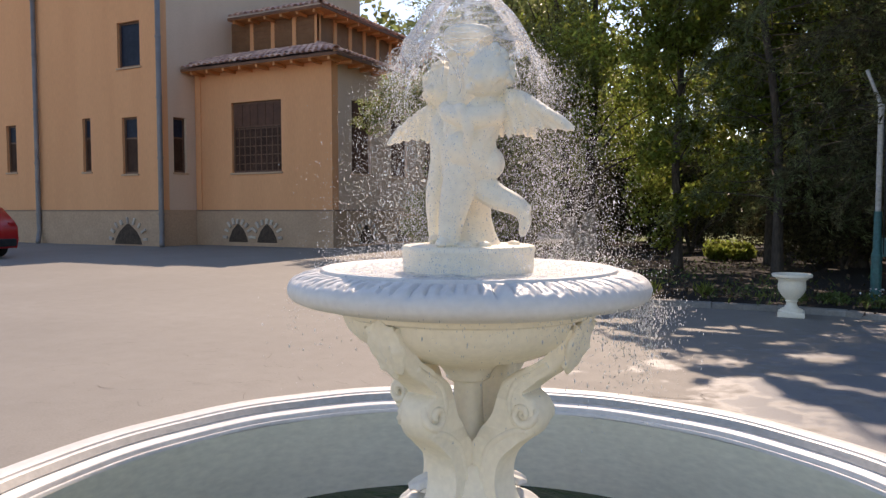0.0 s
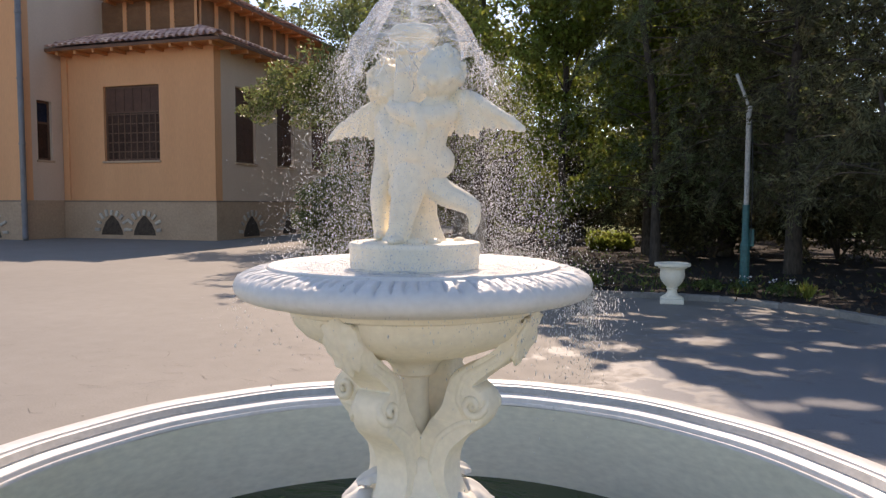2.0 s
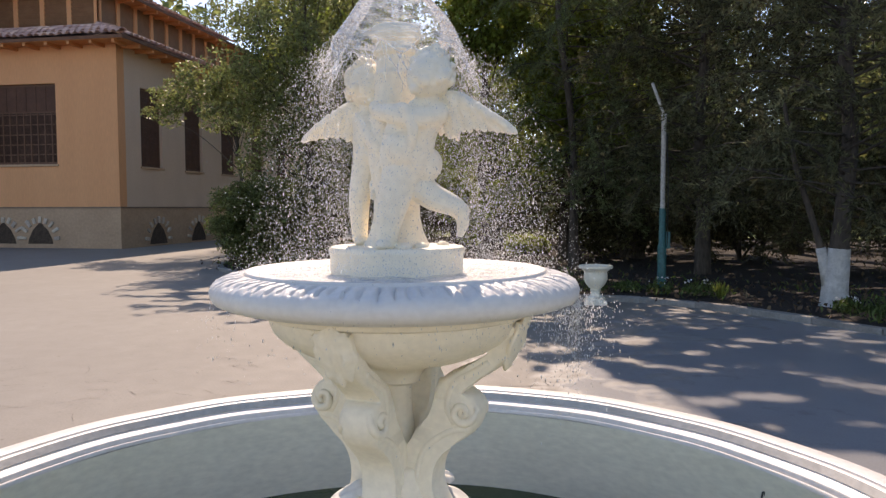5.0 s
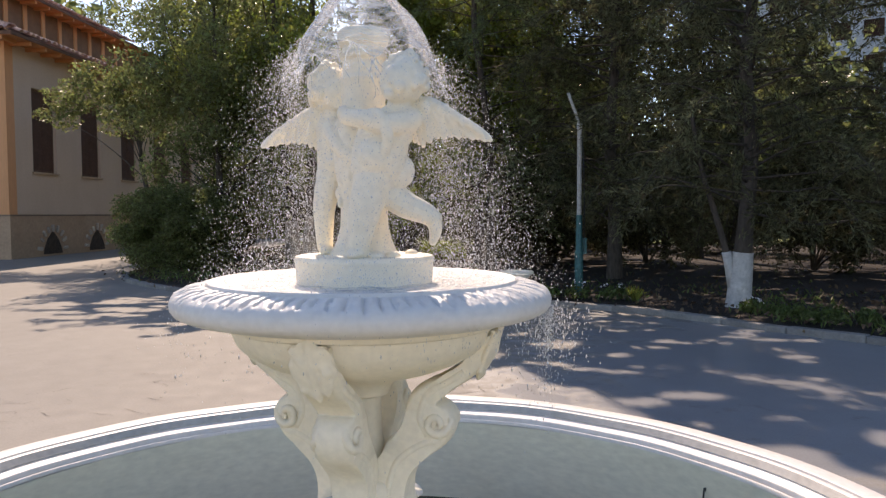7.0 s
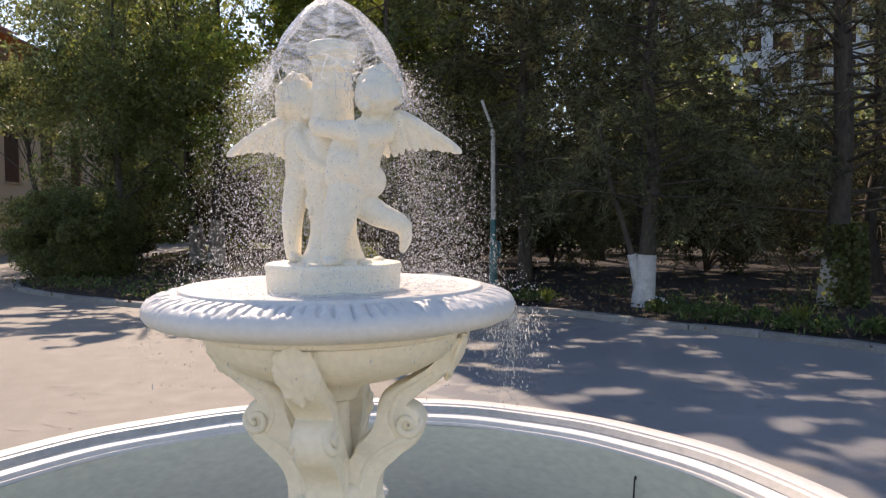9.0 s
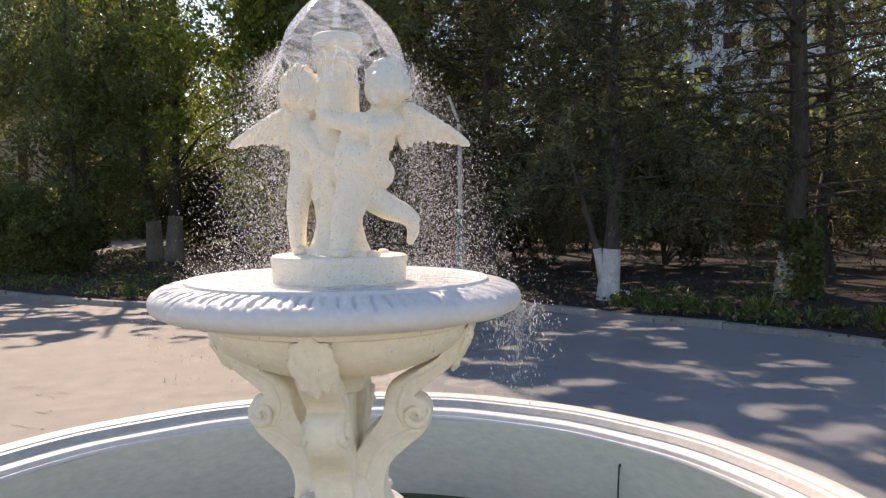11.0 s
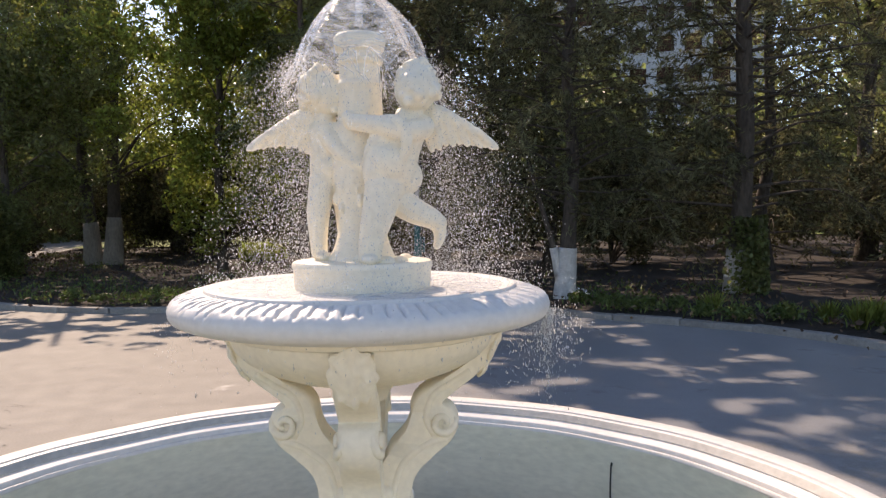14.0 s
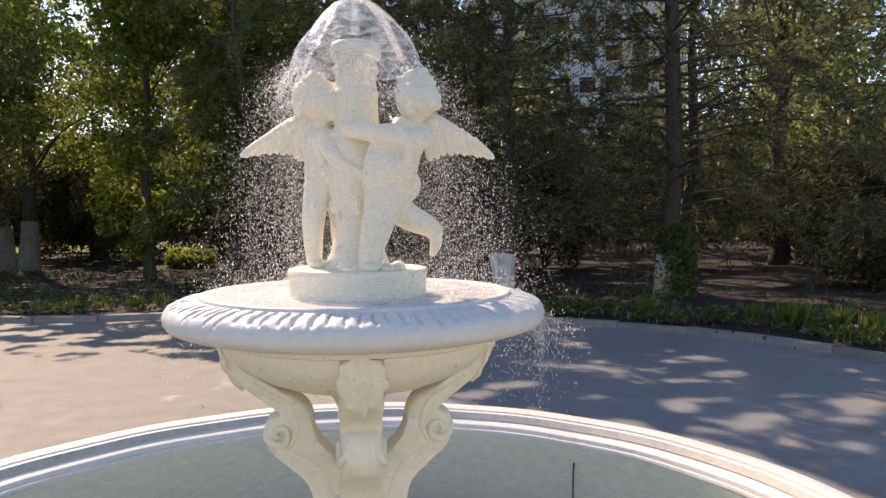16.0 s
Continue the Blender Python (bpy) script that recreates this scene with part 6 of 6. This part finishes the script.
build_tree(B, (-2.4, 24.0, 0.1), 9, 0.18, (0, 0, 6.0), (3.3, 3, 5.0), 14256, 0.14, "leaf", 23, clumps=105, clump_r=0.8)
build_tree(B, (5.6, 16.2, 0.1), 11, 0.18, (0, 0, 6.0), (3.5, 3, 5.0), 22000, 0.14, "leaf", 24, clumps=105, clump_r=0.8)
build_tree(B, (12.0, 11.0, 0.1), 11, 0.18, (0, 0, 6.0), (3.3, 3, 5.0), 12672, 0.14, "leaf", 25, clumps=105, clump_r=0.8)
build_tree(B, (-21.5, 39.0, 0), 15, 0.25, (0, 0, 9), (4.0, 4, 6), 12100, 0.20, "leaf", 27, clumps=90, clump_r=1.0)
build_tree(B, (-15.0, 37.0, 0), 14, 0.25, (0, 0, 8.5), (3.6, 4, 5.5), 12100, 0.20, "leaf", 28, clumps=90, clump_r=1.0)
build_tree("young tree with bright overhanging leaves", (-8.2, 17.0, 0.1), 5.4, 0.09, (-1.3, -0.2, 4.2), (1.9, 1.4, 1.15), 7500, 0.10, "leaf", 29, clumps=60, clump_r=0.4)
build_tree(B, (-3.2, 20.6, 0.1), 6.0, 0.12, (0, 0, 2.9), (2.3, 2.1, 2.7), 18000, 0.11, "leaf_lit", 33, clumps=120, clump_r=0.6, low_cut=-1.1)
build_bush("large round clipped dark green shrub", (-5.85, 12.4, 0.05), (1.12, 1.1, 0.98), 60000, 0.06, "leaf", 31, clumps=260, clump_r=0.26)


build_bush("sunlit yellow-green tuft of weeds", (-0.6, 15.5, 0.1), (0.52, 0.4, 0.2), 4000, 0.09, "leaf_lit", 44, clumps=50, clump_r=0.2, name="weed_tuft")


def far_woods():
    """A belt of far trees that closes the square."""
    rng = np.random.default_rng(77)
    n = 2600
    bearing = rng.uniform(math.radians(-44), math.radians(70), n)
    dist = rng.uniform(36, 60, n)
    z = rng.uniform(0.03, 1.0, n) ** 1.4 * (9 + 4 * np.sin(bearing * 17) + 2 * np.sin(bearing * 41)) * (1 - 0.6 * np.exp(-((bearing - 0.515) / 0.06) ** 2) - 0.62 * np.exp(-((bearing + 0.17) / 0.07) ** 2))
    c = np.stack([dist * np.sin(bearing), dist * np.cos(bearing), z], 1)
    k = 64
    d = rng.normal(size=(n, k, 3)) * np.array([1.3, 1.3, 0.9])
    pts = (c[:, None] + d).reshape(-1, 3)
    pts[:, 2] = np.maximum(pts[:, 2], 0.1)
    ob = leaves("far_woods", pts, 0.52, "leaf", rng, 0.6)
    tagged(ob, "distant dark green belt of trees", "woods", kind="stuff")


def understory():
    """Bushes behind the bed, their leaves coloured dark for the canopy's shade."""
    for i, (x, y, r, h) in enumerate(((9.7, 6.6, 0.9, 0.7), (-1.7, 17.5, 1.5, 1.6), (-4.7, 20.0, 1.5, 1.4), (-2.9, 19.4, 1.3, 1.4), (-6.6, 18.0, 1.3, 1.2), (0.9, 16.4, 1.3, 1.6), (-3.2, 23.0, 1.6, 1.2), (1.6, 14.0, 1.2, 1.3), (4.0, 14.2, 1.4, 1.5), (6.8, 12.4, 1.4, 1.4), (12.0, 9.6, 1.5, 1.3), (12.4, 6.2, 1.5, 1.5), (9.6, 12.2, 1.6, 1.6), (12.3, 2.9, 1.5, 1.5), (12.5, 15.5, 1.8, 1.3), (9.5, 16.5, 1.8, 1.4), (14.5, 12.0, 1.8, 1.6), (13.5, 8.0, 1.7, 1.5), (7.2, 18.5, 1.6, 1.2), (15.5, 18.0, 2.0, 1.5), (2.6, 17.2, 1.6, 1.2), (6.0, 20.5, 1.8, 1.4), (3.4, 21.5, 1.7, 1.2), (11.5, 20.0, 2.0, 1.6), (0.2, 20.5, 1.6, 1.1), (18.0, 13.5, 2.0, 1.7), (17.0, 9.0, 2.0, 1.7))):
        build_bush("loose-growing shrub, leaf colour darkened for the deep shade", (x, y, 0.08), (r, r, h), 9000 if r > 1 else 5000, 0.11 if r > 1 else 0.085, "shade_leaf", 50 + i, clumps=70, clump_r=0.42)


def far_building():
    """A pale block of flats far behind the trees."""
    h = thing("apartment_building", "pale blue-grey block of flats far behind the trees", "building", (36.0, 64.0, 0), turn=-30)
    holes = [(1.2 + 2.6 * i, 2.8 + 2.6 * i, 1.2 + 3.1 * j, 2.8 + 3.1 * j) for i in range(8) for j in range(7)]
    w = part("wall", wall_grid(22, 23, 0.4, holes), "far_wall", h)
    w.matrix_basis = pose(-11, 0, 0)
    part("roof", boxes((-11.3, 11.3, -0.3, 9.0, 23.0, 23.5)), "far_wall", h)
    part("side_wall", boxes((-11, -10.6, 0.41, 9, 0, 23), (10.6, 11, 0.41, 9, 0, 23)), "far_wall", h)
    for u0, u1, z0, z1 in holes:
        win = part("window", boxes((u0 - 11, u1 - 11, 0.15, 0.2, z0, z1)), "dull_pane", h)
        part("sill", boxes((u0 - 11.1, u1 - 10.9, -0.12, 0.14, z0 - 0.12, z0 - 0.005)), "far_wall", win)


far_woods()
understory()
far_building()


# ---- small plants along the kerb ----
def bed_plants():
    rng = np.random.default_rng(9)
    line = resample(KERB_LINE, 0.34)
    spots = [(p, outward(line, i)) for i, p in enumerate(line) if -3.4 < p.x and p.y < 8.4 and p.y > 0.5]
    for i, (p, n) in enumerate(spots):
        if (-1.9 < p.x < 1.0 and i % 3) or rng.uniform() < 0.3:
            continue
        q = p + n * (0.30 + 0.35 * rng.uniform()) 
        r, h = rng.uniform(0.10, 0.22), rng.uniform(0.10, 0.24)
        t = thing("bed_plant", "small leafy bedding plant behind the kerb", "plant", (q.x, q.y, 0.08), "bedding plants")
        k = 260
        a = rng.uniform(0, 6.283, k)
        rr = r * np.sqrt(rng.uniform(0, 1, k))
        pts = np.stack([rr * np.cos(a), rr * np.sin(a), rng.uniform(0.02, 1, k) * h * (1 - (rr / r) ** 2 * 0.5)], 1)
        lv = leaves("foliage", pts, 0.055, "grass", rng, 0.45)
        lv.parent = t
        if rng.uniform() < (0.3 if 1.2 < p.x < 3.6 else 0.1):
            m = 14
            a = rng.uniform(0, 6.283, m)
            rr = r * np.sqrt(rng.uniform(0, 1, m))
            fp = np.stack([rr * np.cos(a), rr * np.sin(a), h * rng.uniform(0.75, 1.15, m)], 1)
            fl = leaves("blossom", fp, 0.035, "flower", rng, 0.9)
            fl.parent = t
            tagged(fl, "pale small flowers")
    for i in range(15):
        k = int(rng.integers(0, len(spots)))
        p, nrm = spots[k]
        if p.x < 1.2 and rng.uniform() < 0.6:
            continue
        q = p + nrm * rng.uniform(0.25, 0.9)
        t = thing("strap_leaf_tuft", "tuft of yellow-green strap leaves behind the kerb", "plant", (q.x, q.y, 0.08), "strap-leaved tufts")
        m = int(rng.integers(40, 90))
        a, lean = rng.uniform(0, 6.283, m), rng.uniform(0.1, 0.8, m)
        way = np.stack([lean * np.cos(a), lean * np.sin(a), np.ones(m)], 1)
        way /= np.linalg.norm(way, axis=1)[:, None]
        size = rng.uniform(0.16, 0.30)
        pts = way * size * 0.48 + rng.normal(0, 0.03, (m, 3)) * np.array([1, 1, 0.2])
        lv = leaves("foliage", pts, size, "strap", rng, 0.10, along=way * 4)
        lv.parent = t
    n = 24000
    idx = rng.integers(0, len(line), n)
    base = np.array([(line[i].x, line[i].y) for i in range(len(line))])
    nn = np.array([outward(line, i)[:2] for i in range(len(line))])
    off = 0.15 + rng.exponential(1.5, n)
    xy = base[idx] + nn[idx] * off[:, None] + rng.normal(0, 0.2, (n, 2))
    keep = (np.abs(xy[:, 0]) < 12) & (xy[:, 1] < 20)
    dens = np.array([noise.noise(Vector((x * 0.8, y * 0.8, 3))) for x, y in xy]) > -0.05
    xy = xy[keep & dens]
    pts = np.column_stack([xy, 0.10 + rng.uniform(0, 0.09, len(xy))])
    gr = leaves("ground_cover", pts, 0.085, "grass", rng, 0.25, droop=-1.2)
    tagged(gr, "sparse low grass and weeds on the bed", "grass", kind="stuff")
    # fallen leaves
    n = 9000
    idx = rng.integers(0, len(line), n)
    xy = base[idx] + nn[idx] * (0.1 + rng.exponential(2.2, n))[:, None] + rng.normal(0, 0.3, (n, 2))
    xy = xy[xy[:, 1] < 22]
    pts = np.column_stack([xy, 0.115 + rng.uniform(0, 0.05, len(xy))])
    lt = leaves("fallen_leaf_litter", pts, 0.07, "litter", rng, 0.6)
    tagged(lt, "brown fallen leaves on the bed", "leaf litter", kind="stuff")


def lawn():
    bm = bmesh.new()
    xs, ys = np.linspace(-7, 60, 60), np.linspace(23.5, 64, 34)
    g = [[bm.verts.new((x, y + 0.25 * math.sin(x * 1.3), 0.16 + 0.03 * noise.noise(Vector((x, y, 0))))) for y in ys] for x in xs]
    for a, b in zip(g, g[1:]):
        for k in range(len(ys) - 1):
            bm.faces.new((a[k], b[k], b[k + 1], a[k + 1]))
    ob = mesh_ob("lawn", bm, "lawn", 60)
    tagged(ob, "sunlit yellow-green lawn behind the trees", "lawn", kind="structure")


bed_plants()
lawn()


# ---- ivy on the old trunk, cable and pump in the pool ----
def build_ivy():
    rng = np.random.default_rng(41)
    n = 2600
    a = rng.normal(math.radians(-60), 0.75, n)
    z = rng.uniform(0.05, 1.05, n)
    r = 0.30 + 0.10 * rng.uniform(0, 1, n) - 0.05 * z
    pts = np.stack([5.85 + r * np.cos(a), 6.62 + r * np.sin(a), 0.08 + z], 1)
    ob = leaves("ivy", pts, 0.07, "leaf", rng, 0.8)
    tagged(ob, "dark green ivy climbing the old trunk", "ivy")


def build_pump():
    c = mesh_ob("cable", tube(smooth_line([(1.303, 1.087, 0.017), (1.299, 1.085, 0.030), (1.293, 1.078, 0.032), (1.288, 1.072, 0.018), (1.279, 1.061, -0.105), (1.268, 1.040, -0.351), (1.076, 0.890, -0.564), (0.542, 1.104, -0.682)], 5), 0.004, 8), "cable", 60)
    tagged(c, "thin black cable hanging down the pool wall", "cable")
    p = thing("pump", "small blue pump lying in the pool water", "pump", (0.491, 1.322, -0.262))
    part("housing", lathe([(0, -0.05), (0.04, -0.045), (0.05, -0.02), (0.05, 0.03), (0.04, 0.05), (0, 0.053)], 20), "blue_plastic", p, "", 40)
    part("hose", tube(smooth_line([(0.05, 0, 0.02), (0.14, 0.0, 0.035), (0.24, 0.02, 0.02)], 4), 0.012, 8), "cable", p, "black hose", 60)


build_ivy()
build_pump()
